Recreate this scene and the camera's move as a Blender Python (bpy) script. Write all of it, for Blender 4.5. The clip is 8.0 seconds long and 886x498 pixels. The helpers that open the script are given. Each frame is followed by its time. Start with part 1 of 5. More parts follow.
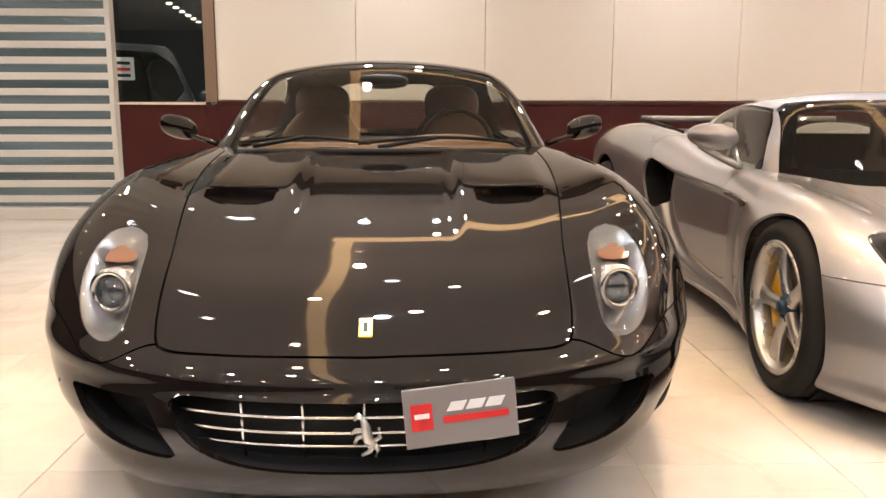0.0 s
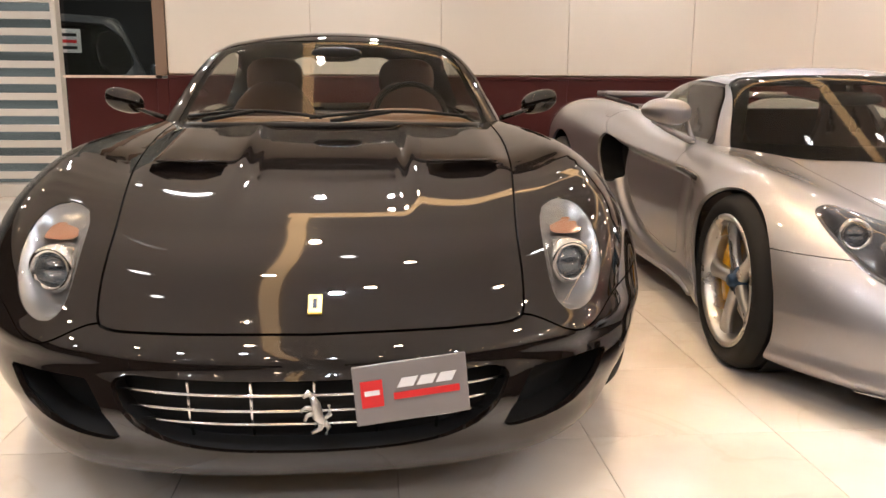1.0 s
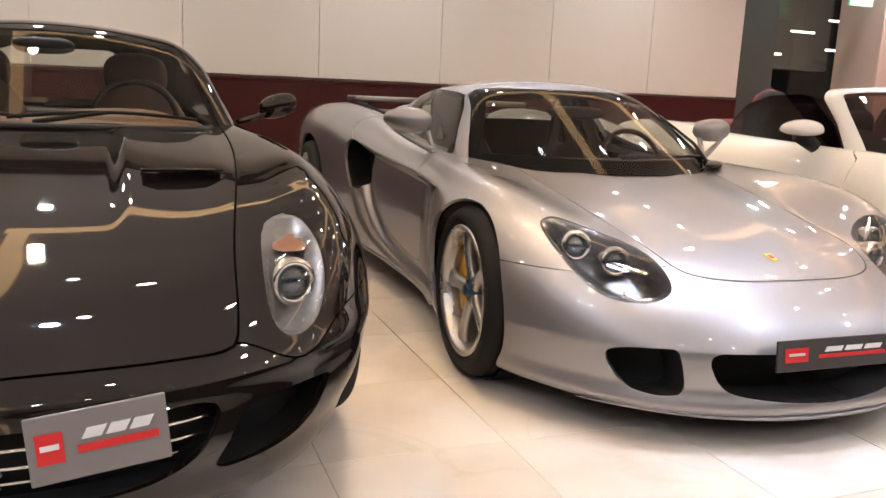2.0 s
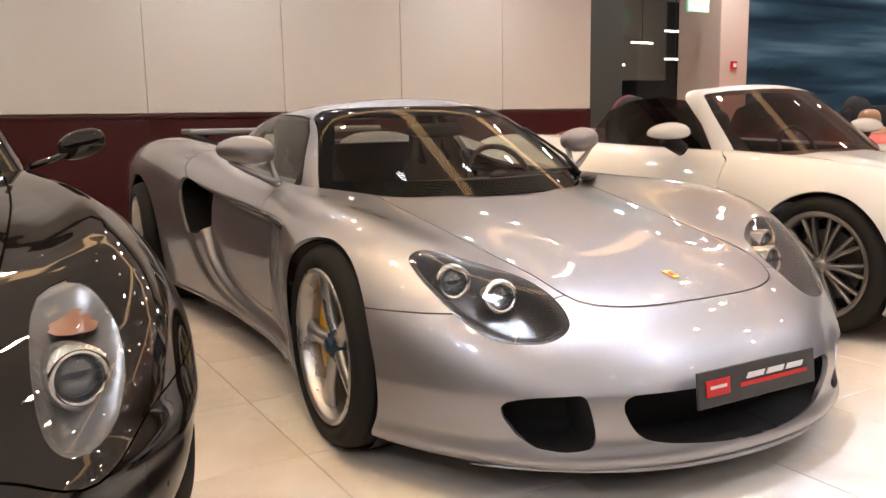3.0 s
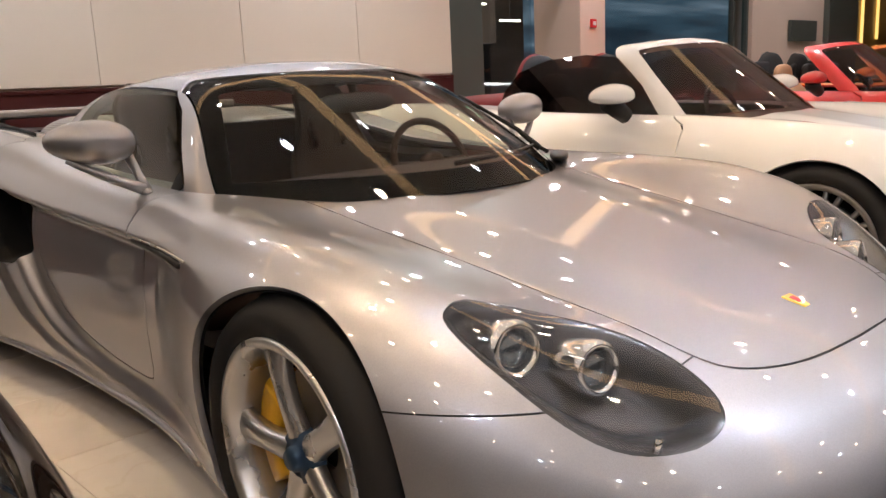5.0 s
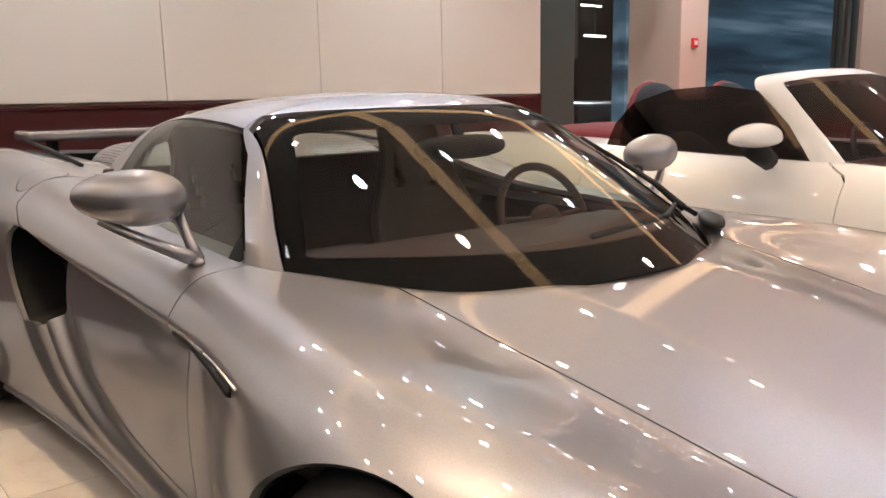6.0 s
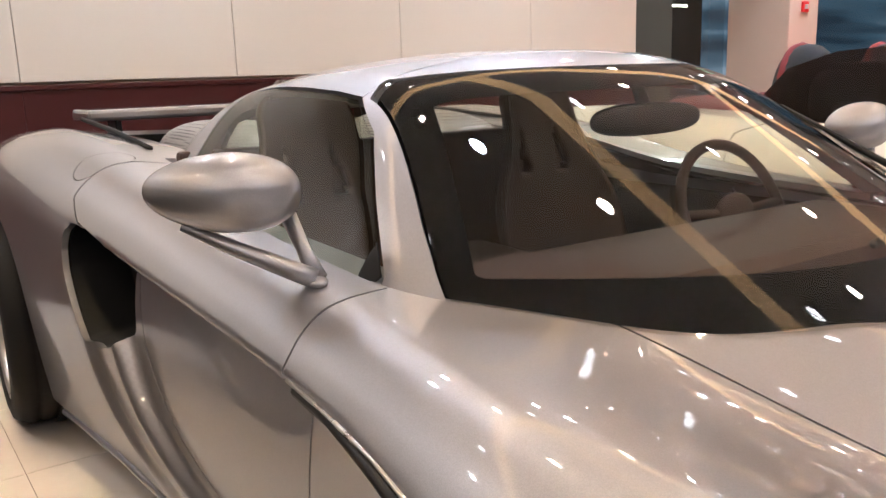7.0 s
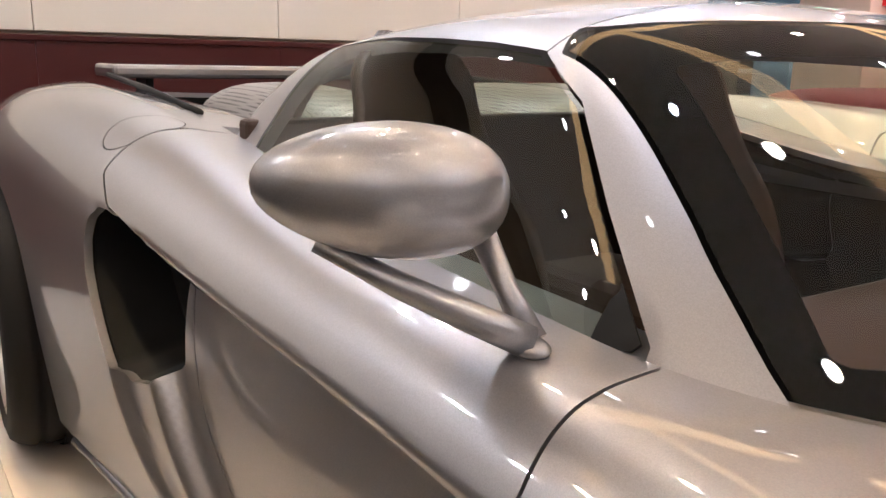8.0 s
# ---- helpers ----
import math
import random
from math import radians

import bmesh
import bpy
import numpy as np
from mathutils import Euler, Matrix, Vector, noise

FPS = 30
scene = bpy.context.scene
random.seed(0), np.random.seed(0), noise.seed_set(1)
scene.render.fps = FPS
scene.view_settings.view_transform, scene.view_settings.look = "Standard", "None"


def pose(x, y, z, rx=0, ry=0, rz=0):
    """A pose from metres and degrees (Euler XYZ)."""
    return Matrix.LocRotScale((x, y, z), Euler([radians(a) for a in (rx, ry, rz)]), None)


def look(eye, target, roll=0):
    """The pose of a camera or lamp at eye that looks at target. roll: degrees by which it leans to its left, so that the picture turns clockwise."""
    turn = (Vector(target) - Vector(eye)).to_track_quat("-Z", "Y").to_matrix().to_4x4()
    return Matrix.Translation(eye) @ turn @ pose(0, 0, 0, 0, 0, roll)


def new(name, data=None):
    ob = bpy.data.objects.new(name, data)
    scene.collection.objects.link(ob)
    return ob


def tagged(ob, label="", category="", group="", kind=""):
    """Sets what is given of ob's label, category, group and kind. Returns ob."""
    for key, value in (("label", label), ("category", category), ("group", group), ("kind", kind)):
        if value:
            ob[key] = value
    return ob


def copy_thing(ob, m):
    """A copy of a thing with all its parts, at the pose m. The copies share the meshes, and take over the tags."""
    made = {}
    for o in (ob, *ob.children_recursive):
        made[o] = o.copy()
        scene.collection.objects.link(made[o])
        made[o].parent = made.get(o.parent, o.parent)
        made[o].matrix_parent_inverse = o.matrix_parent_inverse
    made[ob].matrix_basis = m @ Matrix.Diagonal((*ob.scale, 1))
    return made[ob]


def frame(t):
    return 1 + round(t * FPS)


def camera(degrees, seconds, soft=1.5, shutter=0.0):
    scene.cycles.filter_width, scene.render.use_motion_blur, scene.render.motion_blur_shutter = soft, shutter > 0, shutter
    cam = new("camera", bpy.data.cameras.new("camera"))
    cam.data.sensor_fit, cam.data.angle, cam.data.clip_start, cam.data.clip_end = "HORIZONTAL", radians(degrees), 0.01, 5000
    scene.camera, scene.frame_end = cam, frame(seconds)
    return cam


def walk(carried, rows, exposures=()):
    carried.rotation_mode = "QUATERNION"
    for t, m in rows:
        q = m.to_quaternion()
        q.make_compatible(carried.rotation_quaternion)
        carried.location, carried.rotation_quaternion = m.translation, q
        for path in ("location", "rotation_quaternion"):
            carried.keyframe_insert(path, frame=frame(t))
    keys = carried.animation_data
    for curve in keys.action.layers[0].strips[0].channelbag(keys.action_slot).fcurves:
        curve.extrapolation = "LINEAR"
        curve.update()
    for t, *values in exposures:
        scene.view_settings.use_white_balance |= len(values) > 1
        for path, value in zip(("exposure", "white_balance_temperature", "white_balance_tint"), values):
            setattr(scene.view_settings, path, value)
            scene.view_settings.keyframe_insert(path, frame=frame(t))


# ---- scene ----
cam = camera(56.9, 8.0)
PATH = [
    (0, (-2.265, -2.963, 1.075), (-2.205, -0.993, 0.735), 0.1),
    (0.5, (-2.266, -2.962, 1.069), (-2.216, -1.001, 0.681), 0.6),
    (1, (-2.242, -2.943, 1.068), (-2.084, -0.989, 0.671), 0.3),
    (1.5, (-2.173, -2.921, 1.065), (-1.714, -1.011, 0.692), 1.0),
    (1.7, (-2.158, -2.899, 1.102), (-1.574, -1.027, 0.705), 2.1),
    (3, (-1.88, -2.403, 1.054), (-0.877, -0.701, 0.741), -1.0),
    (3.5, (-1.886, -2.118, 1.052), (-0.629, -0.599, 0.72), -1.8),
    (4, (-1.836, -1.842, 0.993), (-0.5, -0.404, 0.609), -1.9),
    (5.5, (-1.595, -1.054, 1.116), (-0.242, 0.363, 0.715), -2.8),
    (6, (-1.424, -0.781, 1.15), (-0.178, 0.739, 0.778), -1.1),
    (6.5, (-1.364, -0.468, 1.127), (-0.148, 1.072, 0.743), -0.8),
    (7, (-1.284, -0.192, 1.107), (-0.145, 1.4, 0.692), -1.9),
    (7.5, (-1.187, 0.111, 1.087), (-0.156, 1.766, 0.641), -0.7),
    (8, (-1.208, 0.407, 1.056), (-0.076, 1.993, 0.604), 1.2),
]
walk(cam, [(t, look(eye, target, roll)) for t, eye, target, roll in PATH], exposures=[(0, -0.03, 6000, 13), (0.9, -0.10, 5950, 13), (1.5, -0.42, 5700, 13), (3.5, -0.54, 5800, 13), (5.5, -0.58, 5600, 13), (7.0, -0.13, 5450, 13), (8.0, -0.11, 5450, 13)])

# ---- world ----
world = bpy.data.worlds.new("night")
world.use_nodes = True
scene.world = world
world.node_tree.nodes["Background"].inputs[0].default_value = (0.010, 0.014, 0.022, 1)
world.node_tree.nodes["Background"].inputs[1].default_value = 0.6
scene.view_settings.exposure = 0.0

CEIL = 3.7
LOW = 2.95
# downlights: strong cool ones over the cars and the aisle, weak warm ones between, plus added fill lamps
LIGHTS = []
COOL, WARM, GAP_FILL = (0.90, 0.95, 1.0), (1.0, 0.70, 0.40), (1.0, 0.66, 0.33)
for x in (-7.2, -4.8, -2.425, 0.0, 2.47, 5.3, 7.75):
    LIGHTS += [(x + dx, y, 5.0, WARM) for dx, y in ((-0.7, -5.8), (-0.6, -3.9), (-0.55, -1.4), (-0.42, 0.3), (-0.25, 2.1))]
    LIGHTS += [(x + dx, y, 5.0, WARM) for dx, y in ((0.7, -4.8), (0.55, -1.8), (0.2, -0.4), (0.45, 1.0), (0.3, 2.9))]
    if x > -3:
        LIGHTS += [(x, -0.6, 10.0, COOL), (x, 1.5, 10.0, COOL)]
    LIGHTS += [(x - 0.7 if -3 < x < -2 else x + 0.9, -2.5, 18.0 if x < -2 else 33.0, COOL), (x, -5.0, 20.0, COOL)]
    LIGHTS += [(x - 0.3, 3.55, 11.0, (1.0, 0.94, 0.86)), (x + 0.3, 3.55, 11.0, (1.0, 0.94, 0.86))]
    # narrow amber fill lamps, added to tint the floor between the cars tan
    if x > -3:
        LIGHTS += [(x - 1.21, -0.7, 2.5, GAP_FILL), (x - 1.21, 0.2, 3.5, GAP_FILL), (x - 1.21, 1.7, 4.5, GAP_FILL), (x - 1.21, 3.0, 4.5, GAP_FILL)]
# fill lamps added to brighten the far right wall and the cream pillar
LIGHTS += [(9.6, 3.4, 16.0, (1.0, 0.86, 0.72)), (11.0, 3.5, 22.0, (1.0, 0.86, 0.72)), (12.4, 3.5, 22.0, (1.0, 0.86, 0.72)), (5.2, 3.0, 9.0, (1.0, 0.86, 0.72))]


# ---- materials ----
def mat(name):
    m = bpy.data.materials.new(name)
    m.use_nodes = True
    return m, m.node_tree, m.node_tree.nodes["Principled BSDF"]


def tint(base, k):
    return (min(1, base[0] * k), min(1, base[1] * k), min(1, base[2] * k), 1)


def surface(name, base, rough=0.5, metal=0.0, coat=0.0, vary=0.12, scale=6.0, grain=120.0, bump=0.05, dist=0.002, spec=0.5, random_piece=0.0):
    """A painted or natural surface: colour that varies at two scales, and a fine relief."""
    m, t, b = mat(name)
    n, l = t.nodes, t.links
    tc = n.new("ShaderNodeTexCoord")
    big, fine = n.new("ShaderNodeTexNoise"), n.new("ShaderNodeTexNoise")
    big.inputs["Scale"].default_value, big.inputs["Detail"].default_value = scale, 5
    fine.inputs["Scale"].default_value, fine.inputs["Detail"].default_value = grain, 3
    l.new(tc.outputs["Object"], big.inputs["Vector"])
    l.new(tc.outputs["Object"], fine.inputs["Vector"])
    mix = n.new("ShaderNodeMix")
    mix.data_type = "RGBA"
    mix.inputs[6].default_value, mix.inputs[7].default_value = tint(base, 1 - vary), tint(base, 1 + vary)
    add = n.new("ShaderNodeMath")
    add.operation = "MULTIPLY_ADD"
    add.inputs[1].default_value, add.inputs[2].default_value = 0.35, 0.0
    l.new(fine.outputs["Fac"], add.inputs[0])
    add2 = n.new("ShaderNodeMath")
    add2.operation = "MULTIPLY_ADD"
    add2.inputs[1].default_value = 0.65
    l.new(big.outputs["Fac"], add2.inputs[0])
    l.new(add.outputs[0], add2.inputs[2])
    last = add2.outputs[0]
    if random_piece:
        oi = n.new("ShaderNodeObjectInfo")
        ma = n.new("ShaderNodeMath")
        ma.operation = "MULTIPLY_ADD"
        ma.inputs[1].default_value = random_piece
        l.new(oi.outputs["Random"], ma.inputs[0])
        l.new(last, ma.inputs[2])
        last = ma.outputs[0]
    l.new(last, mix.inputs[0])
    l.new(mix.outputs[2], b.inputs["Base Color"])
    b.inputs["Roughness"].default_value, b.inputs["Metallic"].default_value = rough, metal
    b.inputs["Specular IOR Level"].default_value = spec
    b.inputs["Coat Weight"].default_value, b.inputs["Coat Roughness"].default_value = coat, 0.02
    rr = n.new("ShaderNodeMapRange")
    rr.inputs["To Min"].default_value, rr.inputs["To Max"].default_value = rough * 0.85, min(1, rough * 1.15)
    l.new(big.outputs["Fac"], rr.inputs["Value"])
    l.new(rr.outputs[0], b.inputs["Roughness"])
    if bump:
        bp = n.new("ShaderNodeBump")
        bp.inputs["Strength"].default_value, bp.inputs["Distance"].default_value = bump, dist
        l.new(fine.outputs["Fac"], bp.inputs["Height"])
        l.new(bp.outputs[0], b.inputs["Normal"])
    return m


def car_paint(name, base, metal, rough, flake=0.06, coat_ior=1.5):
    """Metallic base with tiny flakes under a clear coat."""
    m, t, b = mat(name)
    n, l = t.nodes, t.links
    tc = n.new("ShaderNodeTexCoord")
    v = n.new("ShaderNodeTexVoronoi")
    v.inputs["Scale"].default_value = 900
    l.new(tc.outputs["Object"], v.inputs["Vector"])
    dust = n.new("ShaderNodeTexNoise")
    dust.inputs["Scale"].default_value, dust.inputs["Detail"].default_value = 7, 6
    l.new(tc.outputs["Object"], dust.inputs["Vector"])
    mix = n.new("ShaderNodeMix")
    mix.data_type = "RGBA"
    mix.inputs[6].default_value, mix.inputs[7].default_value = tint(base, 1 - flake), tint(base, 1 + flake)
    l.new(v.outputs["Color"], mix.inputs[0])
    l.new(mix.outputs[2], b.inputs["Base Color"])
    b.inputs["Metallic"].default_value, b.inputs["Roughness"].default_value = metal, rough
    b.inputs["Coat Weight"].default_value = 1.0
    b.inputs["Coat IOR"].default_value = coat_ior
    b.inputs["Specular IOR Level"].default_value = 0.0 if metal == 0.0 else 0.5
    rr = n.new("ShaderNodeMapRange")
    rr.inputs["To Min"].default_value, rr.inputs["To Max"].default_value = 0.012, 0.05
    l.new(dust.outputs["Fac"], rr.inputs["Value"])
    l.new(rr.outputs[0], b.inputs["Coat Roughness"])
    return m


def glow(name, colour, strength):
    m, t, b = mat(name)
    b.inputs["Base Color"].default_value = (0.8, 0.8, 0.8, 1)
    b.inputs["Emission Color"].default_value = (*colour, 1)
    b.inputs["Emission Strength"].default_value = strength
    return m


def pane(name, colour, gloss=0.045, rough=0.0):
    """Thin glass: tinted see-through, with mirror gloss that grows at a slant."""
    m, t, b = mat(name)
    n, l = t.nodes, t.links
    n.remove(b)
    tr, gl, mx = n.new("ShaderNodeBsdfTransparent"), n.new("ShaderNodeBsdfGlossy"), n.new("ShaderNodeMixShader")
    lw, pw, ma = n.new("ShaderNodeLayerWeight"), n.new("ShaderNodeMath"), n.new("ShaderNodeMath")
    tr.inputs[0].default_value = (*colour, 1)
    gl.inputs["Roughness"].default_value = rough
    lw.inputs[0].default_value = 0.5
    pw.operation, pw.inputs[1].default_value = "POWER", 5.0
    ma.operation, ma.inputs[1].default_value, ma.inputs[2].default_value = "MULTIPLY_ADD", 0.9, gloss
    ma.use_clamp = True
    l.new(lw.outputs["Facing"], pw.inputs[0])
    l.new(pw.outputs[0], ma.inputs[0])
    l.new(ma.outputs[0], mx.inputs[0])
    l.new(tr.outputs[0], mx.inputs[1])
    l.new(gl.outputs[0], mx.inputs[2])
    l.new(mx.outputs[0], n["Material Output"].inputs[0])
    return m


def mesh_cover():
    """Silver sheet with rows of small round holes."""
    m, t, b = mat("perforated silver")
    n, l = t.nodes, t.links
    tc, v, r = n.new("ShaderNodeTexCoord"), n.new("ShaderNodeTexVoronoi"), n.new("ShaderNodeValToRGB")
    v.inputs["Scale"].default_value, v.inputs["Randomness"].default_value = 110, 0.0
    l.new(tc.outputs["Object"], v.inputs["Vector"])
    e = r.color_ramp.elements
    e[0].position, e[0].color = 0.30, (0.02, 0.02, 0.02, 1)
    e[1].position, e[1].color = 0.38, (0.40, 0.39, 0.39, 1)
    l.new(v.outputs["Distance"], r.inputs[0])
    l.new(r.outputs[0], b.inputs["Base Color"])
    b.inputs["Metallic"].default_value, b.inputs["Roughness"].default_value = 0.5, 0.4
    return m


def stone_tile():
    """Polished cream stone with soft clouds and a few darker veins; each piece differs a little."""
    m, t, b = mat("polished cream stone")
    n, l = t.nodes, t.links
    tc, oi = n.new("ShaderNodeTexCoord"), n.new("ShaderNodeObjectInfo")
    off = n.new("ShaderNodeVectorMath")
    off.operation = "MULTIPLY_ADD"
    off.inputs[1].default_value = (37, 17, 5)
    l.new(oi.outputs["Random"], off.inputs[0])
    l.new(tc.outputs["Object"], off.inputs[2])
    cl, ve, gr = n.new("ShaderNodeTexNoise"), n.new("ShaderNodeTexNoise"), n.new("ShaderNodeTexNoise")
    for q, s, d in ((cl, 2.2, 6), (ve, 1.3, 8), (gr, 90, 3)):
        q.inputs["Scale"].default_value, q.inputs["Detail"].default_value = s, d
        l.new(off.outputs[0], q.inputs["Vector"])
    ve.inputs["Distortion"].default_value = 1.2
    ramp = n.new("ShaderNodeValToRGB")
    e = ramp.color_ramp.elements
    e[0].position, e[0].color = 0.30, (0.64, 0.575, 0.50, 1)
    e[1].position, e[1].color = 0.62, (0.75, 0.70, 0.63, 1)
    l.new(cl.outputs["Fac"], ramp.inputs[0])
    vr = n.new("ShaderNodeValToRGB")
    v = vr.color_ramp.elements
    v[0].position, v[0].color = 0.485, (1, 1, 1, 1)
    v[1].position, v[1].color = 0.50, (0.86, 0.80, 0.72, 1)
    third = v.new(0.515)
    third.color = (1, 1, 1, 1)
    l.new(ve.outputs["Fac"], vr.inputs[0])
    mul = n.new("ShaderNodeMix")
    mul.data_type, mul.blend_type = "RGBA", "MULTIPLY"
    mul.inputs[0].default_value = 0.3
    l.new(ramp.outputs[0], mul.inputs[6])
    l.new(vr.outputs[0], mul.inputs[7])
    l.new(mul.outputs[2], b.inputs["Base Color"])
    rr = n.new("ShaderNodeMapRange")
    rr.inputs["To Min"].default_value, rr.inputs["To Max"].default_value = 0.10, 0.24
    l.new(gr.outputs["Fac"], rr.inputs["Value"])
    l.new(rr.outputs[0], b.inputs["Roughness"])
    return m


M_SILVER = car_paint("silver metallic paint", (0.37, 0.362, 0.375), 0.90, 0.42, flake=0.08, coat_ior=1.65)
M_BLACK = car_paint("black brown paint", (0.009, 0.0066, 0.0055), 0.0, 0.25, coat_ior=1.6)
M_WHITE = car_paint("white paint", (0.80, 0.79, 0.77), 0.0, 0.35, 0.02)
M_RED = car_paint("red paint", (0.55, 0.012, 0.010), 0.1, 0.35)
M_ORANGE = car_paint("orange paint", (0.75, 0.18, 0.01), 0.1, 0.35)
M_DARKCAR = car_paint("black paint", (0.01, 0.01, 0.011), 0.1, 0.3)
M_TRIM = surface("black plastic", (0.010, 0.010, 0.010), 0.5, grain=300, bump=0, spec=0.3)
M_BORDER = surface("black glass border", (0.003, 0.003, 0.003), 0.9, vary=0.0, bump=0, spec=0.0)
# near-black for ducts and housings, and for the shade painted into panel gaps
M_VOID = surface("near-black inner surface, shade of gaps painted in", (0.006, 0.006, 0.006), 0.9, bump=0)
M_RUBBER = surface("tyre rubber", (0.010, 0.0095, 0.009), 0.75, grain=200, bump=0.2, spec=0.25)
M_RIMDARK = surface("grey alloy", (0.22, 0.21, 0.20), 0.3, 0.8, 0.4, vary=0.05, bump=0.0)
M_RIM = surface("silver alloy", (0.62, 0.60, 0.57), 0.28, 0.85, 0.4, vary=0.05, bump=0.0)
M_DISC = surface("grey brake disc", (0.20, 0.19, 0.18), 0.4, 0.6, bump=0.1)
M_YELLOW = surface("yellow caliper", (0.75, 0.40, 0.01), 0.4, bump=0.02)
M_BLUE = surface("dark blue hub", (0.03, 0.06, 0.11), 0.35, 0.6, bump=0.05)
M_CHROME = surface("chrome", (0.75, 0.74, 0.72), 0.12, 1.0, vary=0.04, bump=0.0)
M_LEATHER = surface("dark leather", (0.014, 0.009, 0.007), 0.6, grain=220, bump=0.1, spec=0.3)
M_COCKPIT = surface("dark brown leather", (0.056, 0.034, 0.025), 0.6, grain=220, bump=0.1, spec=0.3)
M_BROWN = surface("brown leather", (0.115, 0.060, 0.045), 0.5, grain=220, bump=0.1)
M_TAN = surface("tan leather", (0.36, 0.19, 0.095), 0.5, grain=220, bump=0.1)
M_DASH = surface("dull tan leather", (0.22, 0.125, 0.075), 0.6, grain=220, bump=0.1)
M_REDCLOTH = surface("dark red cloth", (0.15, 0.009, 0.011), 0.8, grain=400, bump=0.3)
M_BLACKCLOTH = surface("black cloth", (0.012, 0.012, 0.013), 0.9, grain=400, bump=0.3)
M_GLASS = pane("tinted car glass", (0.84, 0.82, 0.77), 0.048)
M_SIDEGLASS = pane("side glass", (0.76, 0.78, 0.69), 0.10)
M_CLEARGLASS = pane("clear car glass", (0.86, 0.88, 0.84), 0.045)
M_DARKGLASS = pane("dark tinted glass", (0.34, 0.26, 0.24), 0.05)
M_CLEAR = pane("clear lamp cover", (0.92, 0.92, 0.92), 0.05)
M_HAZEGLASS = pane("hazy side glass", (0.80, 0.84, 0.74), 0.10)
M_WINDOW = pane("window glass", (0.80, 0.86, 0.88))
M_AMBER = surface("amber lens", (0.27, 0.125, 0.065), 0.2, coat=1.0, bump=0)
M_LAMPGREY = surface("lamp housing grey", (0.16, 0.157, 0.152), 0.3, 0.4, vary=0.1, bump=0)
M_LAMPDARK = surface("lamp housing dark", (0.045, 0.045, 0.048), 0.3, 0.3, vary=0.1, bump=0)
M_LENS = pane("projector lens", (0.75, 0.85, 0.95), 0.25)
M_WALL = surface("cream wall panel", (0.70, 0.64, 0.56), 0.55, vary=0.03, scale=1.5, grain=60, bump=0.05, random_piece=0.15)
M_PLASTER = surface("cream plaster", (0.62, 0.50, 0.42), 0.7, vary=0.05, scale=2, grain=80, bump=0.1)
M_WINE = surface("dark red wood", (0.050, 0.0075, 0.0075), 0.45, coat=0.06, spec=0.3, vary=0.25, scale=3, grain=90, bump=0.05)
M_CEIL = surface("white ceiling", (0.82, 0.80, 0.77), 0.8, vary=0.03, bump=0.05)
M_GREYMETAL = surface("grey green metal", (0.10, 0.115, 0.105), 0.4, 0.4, vary=0.08, bump=0.03)
M_SLAT = surface("white slat", (0.72, 0.68, 0.62), 0.5, vary=0.06, bump=0.05)
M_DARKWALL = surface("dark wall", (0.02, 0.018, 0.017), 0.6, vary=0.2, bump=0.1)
M_MESH = mesh_cover()
M_TILE = stone_tile()
M_GROUT = surface("grey joint", (0.54, 0.48, 0.41), 0.8, bump=0.2)
M_BRONZE = surface("brown metal", (0.27, 0.19, 0.14), 0.4, 0.5, vary=0.1, bump=0.03)
M_BLUEPANE = surface("dark blue window", (0.02, 0.045, 0.07), 0.06, vary=0.5, scale=0.9, bump=0)
M_GOLDWALL = surface("gold wall", (0.35, 0.20, 0.05), 0.4, 0.5, vary=0.5, scale=14, bump=0.2)
M_PLATE = surface("grey dealer plate", (0.21, 0.19, 0.185), 0.4, vary=0.04, bump=0.02)
M_PLATEDARK = surface("dark grey dealer plate", (0.045, 0.042, 0.042), 0.4, vary=0.04, bump=0.02)
M_PLATERED = surface("red print", (0.62, 0.02, 0.02), 0.4, vary=0.04, bump=0)
M_PLATEWHITE = surface("white print", (0.75, 0.75, 0.75), 0.4, vary=0.03, bump=0)
M_GOLD = surface("yellow enamel badge", (0.75, 0.50, 0.06), 0.3, 0.2, coat=0.5, vary=0.1, bump=0)
M_COVE = glow("warm cove light", (1.0, 0.58, 0.22), 3.2)
M_SPOT = glow("downlight lens", (1.0, 0.93, 0.82), 30.0)
M_EXIT = glow("green exit sign", (0.01, 0.75, 0.25), 0.9)
M_WARMLED = glow("warm shop light", (1.0, 0.80, 0.5), 8.0)
M_GOLDLED = glow("gold wall light", (1.0, 0.62, 0.12), 2.0)


def night_view(name, dark, middle, light):
    """A dim self-lit night scene far behind a window, in level streaks that also paint in reflections on the glass."""
    m, t, b = mat(name)
    n, l = t.nodes, t.links
    tc, mp, a, r = n.new("ShaderNodeTexCoord"), n.new("ShaderNodeMapping"), n.new("ShaderNodeTexNoise"), n.new("ShaderNodeValToRGB")
    mp.inputs["Scale"].default_value = (0.22, 1.0, 3.2)
    a.inputs["Scale"].default_value, a.inputs["Detail"].default_value = 1.3, 7
    l.new(tc.outputs["Object"], mp.inputs[0])
    l.new(mp.outputs[0], a.inputs["Vector"])
    e = r.color_ramp.elements
    e[0].position, e[0].color = 0.32, dark
    e[1].position, e[1].color = 0.72, light
    mid = e.new(0.52)
    mid.color = middle
    l.new(a.outputs["Fac"], r.inputs[0])
    b.inputs["Base Color"].default_value = (0.01, 0.01, 0.01, 1)
    l.new(r.outputs[0], b.inputs["Emission Color"])
    b.inputs["Emission Strength"].default_value = 1.6
    return m


